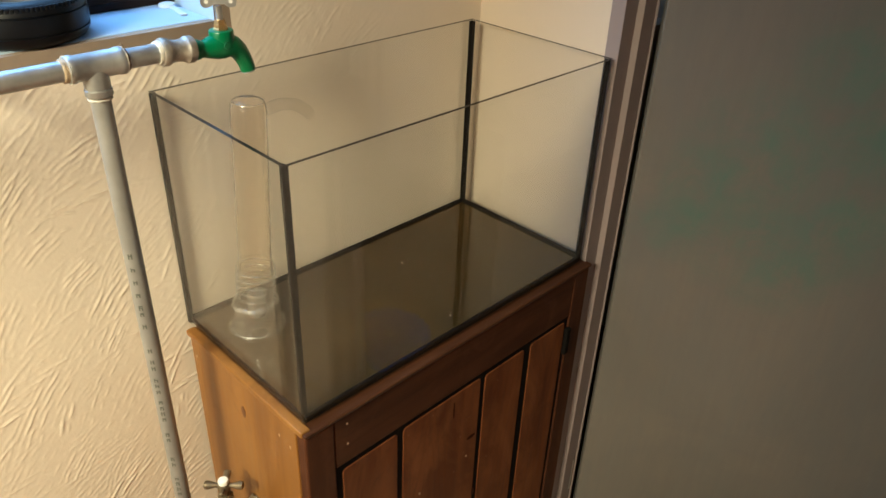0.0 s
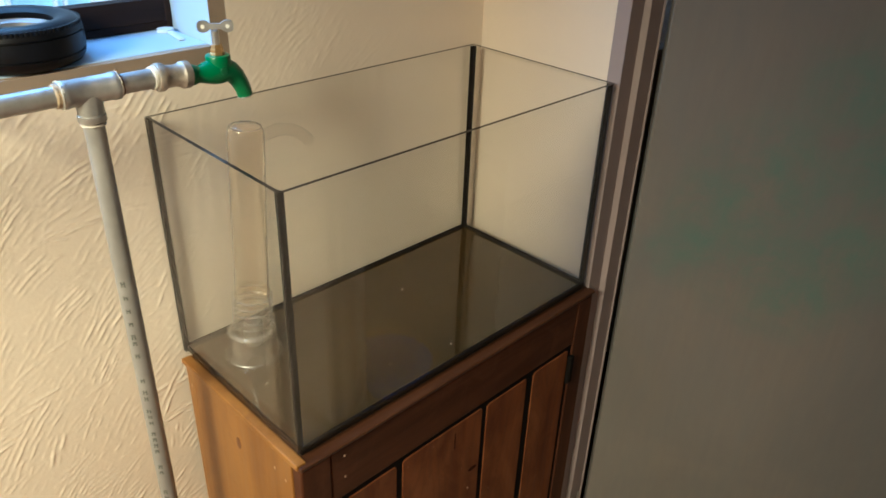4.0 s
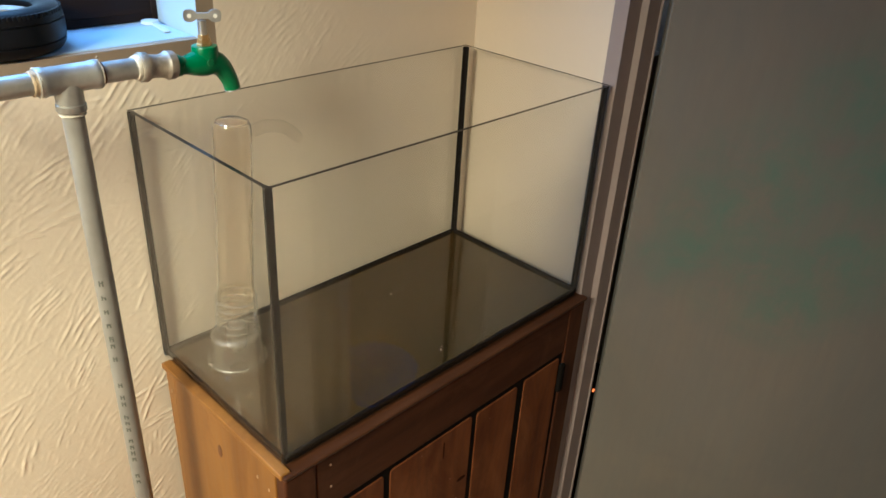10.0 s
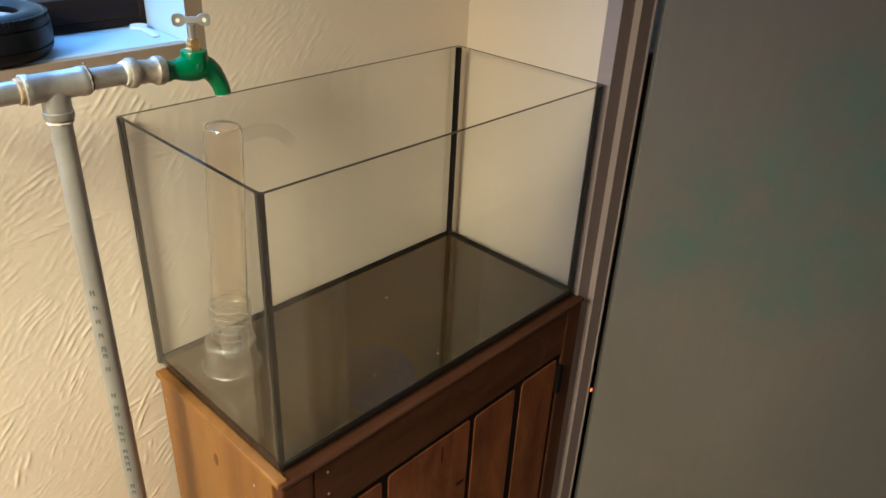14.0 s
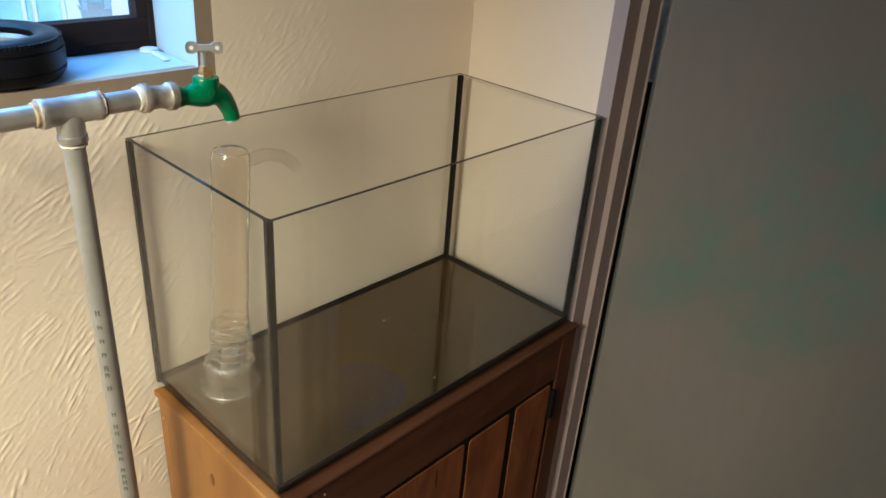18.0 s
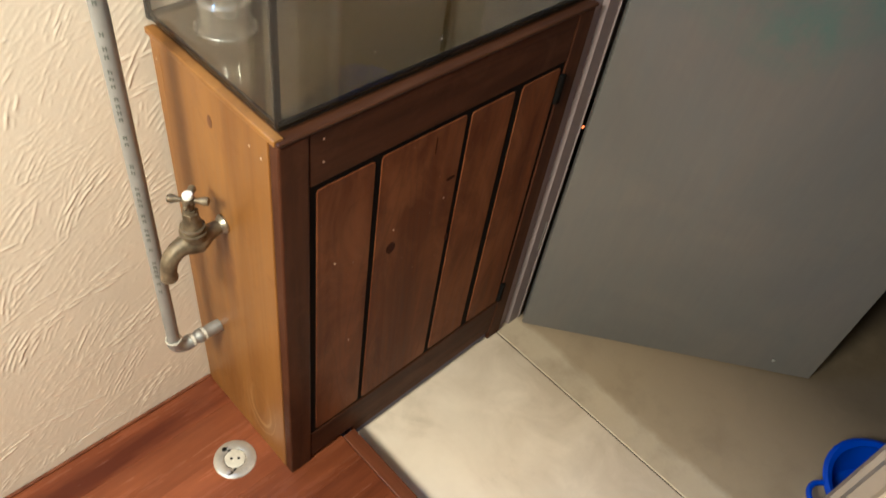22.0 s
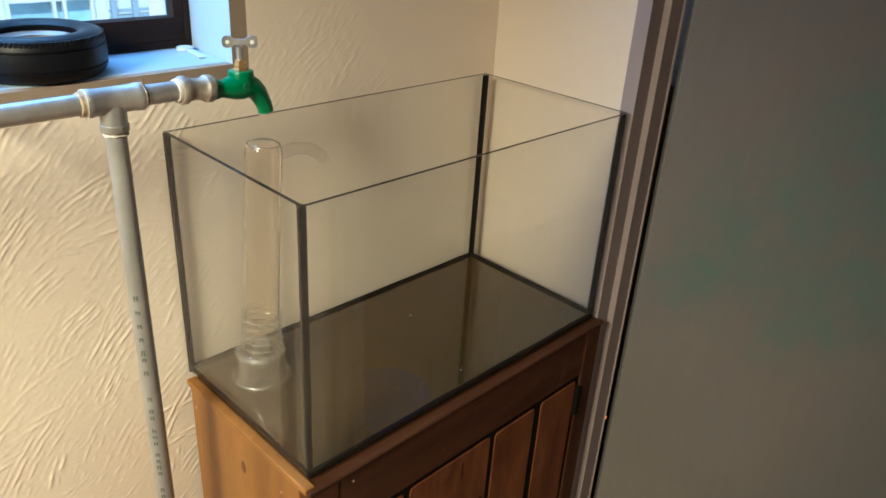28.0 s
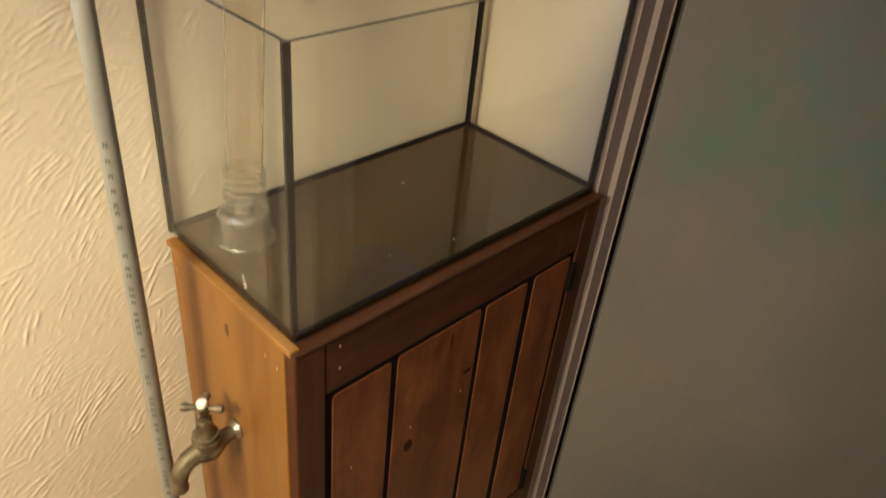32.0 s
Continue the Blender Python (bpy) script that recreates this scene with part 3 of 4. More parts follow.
pane = part("pane", box(sx0 + 0.02, sx1 - 0.012, 0.428, 0.431, sz0 + 0.02, sz1 - 0.02), M_PANE, window)
pane.visible_shadow = False

# door wall, with its opening from y = -0.045 to -0.745
OY0, OY1 = -0.746, -0.022
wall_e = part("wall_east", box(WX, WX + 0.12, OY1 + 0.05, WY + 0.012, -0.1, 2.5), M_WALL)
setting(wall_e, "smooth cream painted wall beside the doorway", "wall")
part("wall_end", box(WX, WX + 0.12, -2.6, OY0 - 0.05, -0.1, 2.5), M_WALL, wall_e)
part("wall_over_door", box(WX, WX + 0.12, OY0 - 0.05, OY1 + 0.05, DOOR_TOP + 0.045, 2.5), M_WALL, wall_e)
setting(part("wall_south", box(-2.6, WX, -2.72, -2.6, -0.1, 2.5), M_FARWALL), "plain tan wall closing the room", "wall")
setting(part("wall_west", box(-2.72, -2.6, -2.72, 0.56, -0.1, 2.5), M_FARWALL), "plain tan wall closing the room", "wall")
setting(part("ceiling", box(-2.72, 2.72, -2.72, 0.56, 2.5, 2.6), M_CEIL), "off-white painted ceiling", "ceiling")

# pressed steel door frame, stepped in plan
dframe = thing("door_frame", "mauve-grey painted steel door frame with stepped edge", "door frame", (WX, OY1, TILE), kind="structure")


def jamb_profile(side):
    """Plan of one jamb: face on the wall, then two steps back into the opening."""
    y = OY1 if side > 0 else OY0
    s = side
    return [(WX - 0.022, y + s * 0.043), (WX - 0.022, y + s * 0.019), (WX + 0.012, y + s * 0.019), (WX + 0.015, y + s * 0.009), (WX + 0.049, y + s * 0.009), (WX + 0.049, y + s * 0.054), (WX - 0.001, y + s * 0.054), (WX - 0.001, y + s * 0.043)]


def prism(plan, z0, z1):
    bm = bmesh.new()
    a = [bm.verts.new((x, y, z0)) for x, y in plan]
    b = [bm.verts.new((x, y, z1)) for x, y in plan]
    n = len(plan)
    for i in range(n):
        bm.faces.new((a[i], a[(i + 1) % n], b[(i + 1) % n], b[i]))
    bm.faces.new(a[::-1])
    bm.faces.new(b)
    return bm


part("jamb", prism(jamb_profile(1), TILE, DOOR_TOP + 0.04), M_FRAME, dframe)
part("jamb", prism(jamb_profile(-1), TILE, DOOR_TOP + 0.04), M_JAMB, dframe, "tan jamb on the lock side")
part("stop", box(WX + 0.0495, WX + 0.0525, OY1 + 0.006, OY1 + 0.045, TILE, DOOR_TOP + 0.04, 0.001), M_FRAME, dframe)
part("head", box(WX - 0.022, WX + 0.031, OY0, OY1, DOOR_TOP, DOOR_TOP + 0.042, 0.002), M_FRAME, dframe)

# door leaf, standing open into the next room
HX, HY, EX, EY = 0.666, -0.036, 1.109, -0.609
door = thing("door_1", "grey-blue painted flush door standing half open", "door", (HX, HY, TILE), kind="structure")
ang = math.degrees(math.atan2(EY - HY, EX - HX))
wide = math.hypot(EX - HX, EY - HY)
bm = box(0, wide, 0.0, 0.027, 0.009, DOOR_TOP - TILE - 0.006, 0.002)
bmesh.ops.transform(bm, matrix=pose(HX, HY, TILE, 0, 0, ang), verts=bm.verts)
leaf = part("door_leaf", bm, M_DOOR, door)
bm = lathe((wide - 0.11, -0.001, 0.055), [(0, 0), (0.004, 0), (0.003, 0.002), (0, 0.0025)], (0, -1, 0), 12)
bmesh.ops.transform(bm, matrix=pose(HX, HY, TILE, 0, 0, ang), verts=bm.verts)
part("screw", bm, M_STEEL, door)
for hz in (0.25, 1.70):
    part("hinge", sweep([(HX + 0.006, HY + 0.028, hz - 0.045), (HX + 0.006, HY + 0.028, hz + 0.045)], 0.006, 12), M_STEEL, door)

# next room, closed; its lack of light is put into the near-black wall colour
setting(part("back_room_wall", box(2.6, 2.72, -2.72, 0.56, -0.1, 2.5), M_DARKROOM), "wall of the next room, coloured near-black to read as unlit", "wall")
setting(part("back_room_wall_south", box(WX + 0.12, 2.6, -2.72, -2.6, -0.1, 2.5), M_DARKROOM), "wall of the next room, coloured near-black to read as unlit", "wall")

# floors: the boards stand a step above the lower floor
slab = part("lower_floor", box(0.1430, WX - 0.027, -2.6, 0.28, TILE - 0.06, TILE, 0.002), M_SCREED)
setting(slab, "smooth cream painted floor a step below the boards", "floor")
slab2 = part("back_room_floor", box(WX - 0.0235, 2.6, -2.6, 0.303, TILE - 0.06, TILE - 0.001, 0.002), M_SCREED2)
setting(slab2, "worn tan floor of the next room with dirt and painted light falloff", "floor")
setting(part("floor_joint", box(WX - 0.0275, WX - 0.0230, -2.6, 0.28, TILE - 0.06, TILE - 0.004), M_BLACK), "dark joint between the two floors", "floor joint")
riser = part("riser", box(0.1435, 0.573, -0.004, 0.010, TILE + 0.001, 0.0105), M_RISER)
setting(riser, "riser under the cupboard with blue shade put into its colour", "riser")
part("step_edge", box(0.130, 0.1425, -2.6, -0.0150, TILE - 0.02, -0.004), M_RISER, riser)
trim = part("floor_trim", box(0.1175, 0.1470, -2.6, -0.0135, -0.012, 0.0025, 0.002, seg=2), M_TRIM)
setting(trim, "brown wooden nosing along the edge of the boards", "floor trim")

setting(part("baseboard", box(-2.6, -0.0095, 0.2775, 0.2840, 0.0004, 0.0050, 0.0015, seg=2), M_TRIM), "thin dark wooden bead along the wall foot", "baseboard")

floor = part("floor", box(-2.6, 0.117, -2.6, 0.30, -0.08, -0.013), M_BLACK)
setting(floor, "reddish brown wooden floor boards", "floor")
pw = 0.092
rng = random.Random(5)
row = 0
y = 0.292
while y > -2.55:
    x = -2.6 + rng.uniform(0, 0.9)
    cuts = [-2.6]
    while x < -0.85:
        cuts.append(x)
        x += rng.uniform(0.8, 1.3)
    cuts.append(0.117)
    for a, b in zip(cuts, cuts[1:]):
        part("plank", box(a + 0.0004, b - 0.0004, y - pw + 0.0001, y - 0.0001, -0.012, 0.0, 0.0003), M_PLANK, floor)
    y -= pw
    row += 1


# ---- cupboard under the tank ----
CX0, CX1, CY0, CY1, CT = -0.009, 0.607, -0.013, 0.283, 0.836
cab = thing("cabinet", "wooden tank cupboard with pine side and dark plank door", "cabinet", (0.3, 0.13, 0.0))


def side_piece(outline, x0, x1, r):
    """A board in the side's plane from its (y, z) outline, with softened edges."""
    bm = bmesh.new()
    u, w = ([bm.verts.new((x, y, z)) for y, z in outline] for x in (x0, x1))
    n = len(outline)
    for i in range(n):
        bm.faces.new((u[i], u[(i + 1) % n], w[(i + 1) % n], w[i]))
    bm.faces.new(u[::-1])
    bm.faces.new(w)
    bmesh.ops.bevel(bm, geom=bm.edges[:], offset=r, segments=2, affect="EDGES", profile=0.5)
    return bm


# the seam to the rear board leans back towards the floor
part("side_panel", side_piece([(CY0 + 0.0215, 0.001), (0.2720, 0.001), (0.2720, 0.52), (0.2550, CT - 0.007), (CY0 + 0.0215, CT - 0.007)], CX0, CX0 + 0.022, 0.002), M_PINESIDE, cab, "orange varnished pine side panel with knots")
part("side_board", side_piece([(0.2725, 0.001), (CY1, 0.001), (CY1, CT - 0.007), (0.2555, CT - 0.007), (0.2725, 0.52)], CX0 + 0.0018, CX0 + 0.022, 0.003), M_PINE, cab)
part("side_panel", box(CX1 - 0.022, CX1, CY0 + 0.022, CY1, TILE + 0.001, CT - 0.007, 0.002), M_PINE, cab)
part("back_panel", box(CX0 + 0.023, CX1 - 0.023, CY1 - 0.008, CY1, 0.02, CT - 0.02), M_PINE, cab)
part("top_board", box(CX0 - 0.001, CX1 + 0.004, CY0 - 0.002, CY1 + 0.002, CT - 0.0066, CT, 0.0028, seg=2), M_TOPB, cab)
part("edge_strip", box(CX0 - 0.003, CX0 + 0.012, CY0 + 0.004, CY1, CT - 0.0064, CT + 0.003, 0.002, seg=2), M_PINE, cab, "worn pine edge strip")
F0, F1 = CY0, CY0 + 0.020
part("stile", box(CX0, 0.0375, F0, F1, 0.001, CT - 0.007, 0.003, seg=2), M_MAHOGZ, cab)
part("stile", box(0.5655, CX1, F0, F1, TILE + 0.001, CT - 0.007, 0.003, seg=2), M_MAHOGZ, cab)
part("top_rail", box(0.0380, 0.5650, F0 + 0.001, F1, 0.741, CT - 0.007, 0.002, seg=2), M_MAHOG, cab)
part("bottom_rail", box(0.0380, 0.5650, F0 + 0.001, F1, 0.012, 0.099, 0.002, seg=2), M_MAHOG, cab)
part("plinth", box(0.1475, 0.5650, F0 + 0.0025, F1, -0.020, 0.0115, 0.002, seg=2), M_MAHOG, cab)
cdoor = part("cabinet_door", box(0.0382, 0.5645, F0 + 0.0029, F1 + 0.006, 0.1, 0.740), M_BLACK, cab)


def plank_front(x0, x1, z0, z1, y0, y1, r):
    """A board with rounded corners and softened front edges."""
    bm = bmesh.new()
    loops = []
    for y, inset in ((y1, 0.0), (y0 + 0.0012, 0.0), (y0, 0.0012)):
        ring = []
        for cx, cz, a0 in ((x1 - r, z1 - r, 0), (x0 + r, z1 - r, 90), (x0 + r, z0 + r, 180), (x1 - r, z0 + r, 270)):
            for k in range(5):
                a = radians(a0 + 22.5 * k)
                ring.append(bm.verts.new((cx + (r - inset) * math.cos(a), y, cz + (r - inset) * math.sin(a))))
        loops.append(ring)
    n = len(loops[0])
    for u, w in zip(loops, loops[1:]):
        for i in range(n):
            bm.faces.new((u[i], u[(i + 1) % n], w[(i + 1) % n], w[i]))
    bm.faces.new(loops[0])
    bm.faces.new(loops[-1])
    return bm


for i, (a, b) in enumerate(((0.0485, 0.1510), (0.1615, 0.3320), (0.3445, 0.4440), (0.4590, 0.5560))):
    bm = plank_front(a, b, 0.107 - 0.002 * (i % 2), 0.7305 + 0.0015 * (i % 2), F0 + 0.0015, F0 + 0.013, 0.007)
    for v in bm.verts:
        v.co.x += 0.0012 * math.sin(9 * v.co.z + 2.1 * i)
    part("board", bm, M_BOARD, cdoor)
for hz in (0.135, 0.686):
    bm = box(0.558, 0.571, F0 - 0.005, F0 + 0.004, hz - 0.03, hz + 0.03, 0.002)
    part("hinge", bm, M_BLACK, cab, "black iron butt hinge")
# knots, and filled nail holes
def spot(name, centre, r1, r2, axis, mat, parent):
    bm = bmesh.new()
    q = Vector(axis).to_track_quat("Z", "Y").to_matrix().to_4x4()
    bmesh.ops.create_circle(bm, cap_ends=True, segments=16, radius=1.0, matrix=Matrix.Translation(centre) @ q @ Matrix.Diagonal((r1, r2, 1, 1)))
    ret = bmesh.ops.extrude_face_region(bm, geom=bm.faces[:])
    bmesh.ops.translate(bm, vec=Vector(axis) * 0.0008, verts=[v for v in ret["geom"] if isinstance(v, bmesh.types.BMVert)])
    return part(name, bm, mat, parent)


M_KNOT = wood("knot_wood", (0.016, 0.004, 0.002), (0.034, 0.009, 0.004), "z", 0.5, 90, 0.1, 0.1, 0.05)
M_PKNOT = wood("pine_knot_wood", (0.060, 0.020, 0.006), (0.13, 0.045, 0.012), "z", 0.4, 90)
M_FILL = plain("pale_filler", (0.42, 0.27, 0.15), 0.6)
for (x, z, a, b) in ((0.197, 0.523, 0.0095, 0.0125), (0.271, 0.700, 0.0010, 0.017), (0.317, 0.611, 0.010, 0.0035), (0.333, 0.463, 0.004, 0.009)):
    spot("knot", (x, F0 + 0.0017, z), a, b, (0, -1, 0), M_KNOT, cdoor)
for (yy, z, a, b) in ((0.141, 0.771, 0.0055, 0.0105),):
    spot("knot", (CX0 + 0.0004, yy, z), a, b, (-1, 0, 0), M_PKNOT, cab)
for (yy, z) in ((0.266, 0.797), (0.049, 0.793), (0.024, 0.789)):
    spot("filled_nail_hole", (CX0 + 0.0004, yy, z), 0.0018, 0.0026, (-1, 0, 0), M_FILL, cab)
for (x, z) in ((0.059, 0.813), (0.059, 0.776), (0.199, 0.564), (0.083, 0.563), (0.308, 0.572), (0.118, 0.34)):
    spot("filled_nail_hole", (x, F0 + 0.0012, z), 0.0015, 0.002, (0, -1, 0), M_FILL, cab)

# ---- glass tank ----
TX0, TX1, TY0, TY1, TZ0, TZ1, G = 0.0, 0.60, 0.0, 0.297, 0.8410, 1.203, 0.005
tank = thing("aquarium", "empty rimless glass fish tank with black silicone seams", "aquarium", (0.3, 0.15, CT))


def glass_pane(name, x0, x1, y0, y1, z0, z1):
    bm = box(x0, x1, y0, y1, z0, z1)
    bm.faces.ensure_lookup_table()
    for f in bm.faces:
        f.normal_update()
        if f.normal.z > 0.9:
            f.material_index = 1
    return part(name, bm, (M_GLASS, M_EDGE), tank)


glass_pane("front_pane", TX0, TX1, TY0, TY0 + G, TZ0, TZ1)
glass_pane("back_pane", TX0, TX1, TY1 - G, TY1, TZ0, TZ1).visible_shadow = False
glass_pane("side_pane", TX0, TX0 + G, TY0 + G + 0.0005, TY1 - G - 0.0005, TZ0, TZ1)
glass_pane("side_pane", TX1 - G, TX1, TY0 + G + 0.0005, TY1 - G - 0.0005, TZ0, TZ1)
part("base_pane", box(TX0 + G, TX1 - G, TY0 + G, TY1 - G, TZ0, TZ0 + 0.006), M_BASE, tank, "bottom glass over a dark board")
part("foot_mat", box(TX0 + 0.006, TX1 - 0.004, TY0 + 0.005, TY1, CT + 0.0005, TZ0 - 0.0005), M_BLACK, tank)
S = 0.0078
for x in (TX0 + G, TX1 - G):
    for yy in (TY0 + G, TY1 - G):
        sx, sy = (1 if x < 0.3 else -1), (1 if yy < 0.15 else -1)
        S = 0.0026 if sx > 0 and sy < 0 else 0.0078
        SX, SY = (0.0048, 0.0110) if sx > 0 and sy > 0 else (S, S)
        bm = prism([(x + sx * 0.0002, yy + sy * 0.0002), (x + sx * SX, yy + sy * 0.0002), (x + sx * S * 0.35, yy + sy * S * 0.35), (x + sx * 0.0002, yy + sy * SY)], TZ0 + 0.006, TZ1 - 0.001)
        part("silicone_seam", bm, M_SIL, tank)
        # the glued joint seen through the glass
        bm = box(min(x, x - sx * G) + 0.0002, max(x, x - sx * G) - 0.0002, yy - (0.0022 if S < 0.005 else 0.0003), yy + (0.0046 if S < 0.005 else 0.0003), TZ0, TZ1 - 0.002)
        part("glue_line", bm, M_SIL, tank)
for a, b in (((TX0 + G, TY0 + G), (TX1 - G, TY0 + G)), ((TX0 + G, TY1 - G), (TX1 - G, TY1 - G)), ((TX0 + G, TY0 + G), (TX0 + G, TY1 - G)), ((TX1 - G, TY0 + G), (TX1 - G, TY1 - G))):
    bm = sweep([(a[0], a[1], TZ0 + 0.006), (b[0], b[1], TZ0 + 0.006)], 0.0022 if a[0] == b[0] == TX0 + G else 0.0034 if a[1] == b[1] == TY0 + G else 0.0050, 8)
    part("silicone_seam", bm, M_SIL, tank)

M_DROP = plain("dried_drop", (0.36, 0.35, 0.31), 0.4)
rng = random.Random(21)
for dx, dy, dr in ((0.348, 0.198, 0.0030), (0.362, 0.200, 0.0014), (0.372, 0.196, 0.0012), (0.356, 0.136, 0.0018), (0.301, 0.035, 0.0028), (0.308, 0.040, 0.0012), (0.20, 0.060, 0.0018), (0.235, 0.05, 0.0012), (0.165, 0.075, 0.0012), (0.42, 0.14, 0.0012)):
    dr *= 0.6
    part("dried_drop", lathe((dx, dy, TZ0 + 0.006), [(0, 0.0002), (dr, 0.0002), (dr * 0.7, 0.0006), (0, 0.0008)], seg=10), M_DROP, tank)

# clear lift tube standing in the corner of the tank
tube = thing("lift_tube", "clear plastic filter lift tube with ribbed foot", "tube", (0.066, 0.212, TZ0 + 0.006))
TB, B = Vector((0.0705, 0.2150, TZ0 + 0.0065)), 0.0
TA = Vector((0.0185, -0.007, 0.35)).normalized()
r = 0.0236
H = 0.352
prof = [(r, B + 0.09), (r, H - 0.016), (r * 0.97, H - 0.009), (r * 0.86, H - 0.003), (r * 0.6, H - 0.0004), (0, H)]
part("tube_body", lathe(TB, prof + [(0, H - 0.0016), (r * 0.58, H - 0.0020), (r * 0.80, H - 0.0046), (r * 0.90, H - 0.010), (r - 0.0016, H - 0.016), (r - 0.0016, B + 0.09)], TA, 40, closed=True), M_TUBE, tube, "", True).visible_shadow = False
part("collar", lathe(TB, [(r + 0.0012, 0.045), (r + 0.0026, 0.045), (r + 0.0022, 0.108), (r + 0.0008, 0.108)], TA, 40, closed=True), M_ACRYL, tube, "", True)
for k in range(5):
    h = 0.054 + 0.0112 * k
    part("rib", lathe(TB, [(r + 0.0026, h - 0.0012), (r + 0.0050, h - 0.0004), (r + 0.0050, h + 0.0006), (r + 0.0026, h + 0.0012)], TA, 40, closed=True), M_RIB, tube, "", True)
part("foot_rim", lathe(TB, [(0.0375, 0.0), (0.0410, 0.0), (0.0412, 0.0025), (0.0400, 0.0040), (0.0375, 0.0036)], seg=48, closed=True), M_RIB, tube, "", True)
part("foot_rim", lathe(TB, [(0.0325, 0.040), (0.0345, 0.040), (0.0340, 0.0430), (0.0300, 0.0450), (0.0290, 0.0440)], seg=48, closed=True), M_RIB, tube, "", True)
part("foot", lathe(TB, [(0.038, B), (0.039, B + 0.004), (0.0355, B + 0.010), (0.034, B + 0.040), (r + 0.003, B + 0.046), (r + 0.001, B + 0.044), (0.032, B + 0.038), (0.035, B + 0.010), (0.038, B)], seg=40, closed=True), M_ACRYLF, tube, "", True)
part("outlet_arm", sweep([TB + TA * H + Vector(p) for p in ((0.022, 0, -0.022), (0.045, -0.004, -0.017), (0.065, -0.008, -0.021), (0.080, -0.012, -0.032), (0.086, -0.014, -0.042))], 0.008, 16, caps=False), M_ARM, tube, "", True)

# grey cylinder added in place of a dark band reflected in the side glass
part("reflection_band", lathe(TB, [(0, 0.018), (0.013, 0.018), (0.0135, 0.022), (0.0135, 0.052), (0.011, 0.056), (0, 0.056)], TA, 24), plain("grey_reflection", (0.16, 0.155, 0.14), 0.5), tube, "grey cylinder standing in for a dark reflected band", True)

# ---- water pipe and green tap ----
PY, PZ, PX = 0.185, 1.284, -0.100
pipe = thing("water_pipe", "galvanised steel water pipe with tee and threaded joints", "pipe", (PX, PY, 0.28))
R = 0.0107
part("pipe_run", sweep([(-0.78, PY, PZ), (-0.127, PY, PZ)], R, 24), M_GALV, pipe, "", True)
tee = part("tee_fitting", sweep([(x, PY, PZ) for x in (-0.1285, -0.1280, -0.1270, -0.1215, -0.1200, -0.0765, -0.0750, -0.0695, -0.0685, -0.0680)], [0.0118, 0.0140, 0.0146, 0.0146, 0.0138, 0.0138, 0.0146, 0.0146, 0.0140, 0.0118], 28), M_GALV, pipe, "", True)
part("tee_branch", sweep([(PX, PY, PZ - h) for h in (0.004, 0.013, 0.024, 0.025, 0.031, 0.032, 0.0325)], [0.0136, 0.0134, 0.0134, 0.0143, 0.0143, 0.0138, 0.0118], 28), M_GALV, tee, "", True)


def winding(name, c, axis, r, half, mat, seed, label=""):
    """Thread sealing wound round a joint, ragged and lumpy."""
    rr = random.Random(seed)
    prof = [(r * 0.85, -half)] + [(r + rr.uniform(-0.0003, 0.0007), -half + 2 * half * k / 5) for k in range(6)] + [(r * 0.85, half)]
    bm = lathe(c, prof, axis, 26)
    ax, cc = Vector(axis), Vector(c)
    for v in bm.verts:
        d = v.co - cc
        out = d - ax * d.dot(ax)
        v.co += out.normalized() * rr.uniform(-0.0003, 0.0004) + ax * rr.uniform(-0.0004, 0.0004)
    return part(name, bm, mat, pipe, label, True)


winding("thread_tape", (-0.1305, PY, PZ), (1, 0, 0), 0.0121, 0.0026, M_TAPE, 1, "rust-stained thread winding")
winding("thread_tape", (-0.1266, PY, PZ), (1, 0, 0), 0.0141, 0.0009, M_TAPEW, 2)
winding("thread_tape", (-0.0665, PY, PZ), (1, 0, 0), 0.0122, 0.0014, M_RUST, 3, "rust-stained thread winding")
winding("thread_tape", (-0.0686, PY, PZ), (1, 0, 0), 0.0142, 0.0008, M_TAPEW, 4)
winding("thread_tape", (-0.0285, PY, PZ), (1, 0, 0), 0.0124, 0.0026, M_TAPEW, 5)
part("loose_thread", sweep([(-0.0680, PY - 0.004, PZ + 0.013), (-0.0677, PY - 0.005, PZ + 0.017), (-0.0695, PY - 0.006, PZ + 0.0185), (-0.0720, PY - 0.006, PZ + 0.0175)], [0.0009, 0.0008, 0.0007, 0.0004], 6), M_TAPE, pipe)
part("nipple", sweep([(-0.0680, PY, PZ), (-0.025, PY, PZ)], R, 24), M_GALV, pipe, "", True)
sx = (-0.0270, -0.0266, -0.0252, -0.0195, -0.0182, -0.0150, -0.0120, -0.0060, -0.0015, 0.0020, 0.0035, 0.0105, 0.0120, 0.0126)
sr = (0.0122, 0.0146, 0.0154, 0.0154, 0.0146, 0.0126, 0.0122, 0.0120, 0.0124, 0.0138, 0.0150, 0.0150, 0.0142, 0.0116)
part("socket", sweep([(x, PY, PZ - 0.003 * max(0, (x + 0.027) / 0.04)) for x in sx], sr, 28), M_FITTING, pipe, "stained galvanised reducing socket", True)
part("pipe_drop", sweep([(PX, PY, PZ - 0.032), (PX + 0.001, PY + 0.006, 0.80), (PX + 0.002, PY + 0.013, 0.295)], R, 24), M_PIPE, pipe, "", True)
winding("tape_ring", (PX, PY, PZ - 0.0345), (0, 0, 1), 0.0124, 0.0012, M_TAPEW, 6)
EYP = PY + 0.013
elb = arc((PX + 0.024, EYP, 0.292), 0.022, 180, 270, 8, (1, 0, 0), (0, 0, 1))
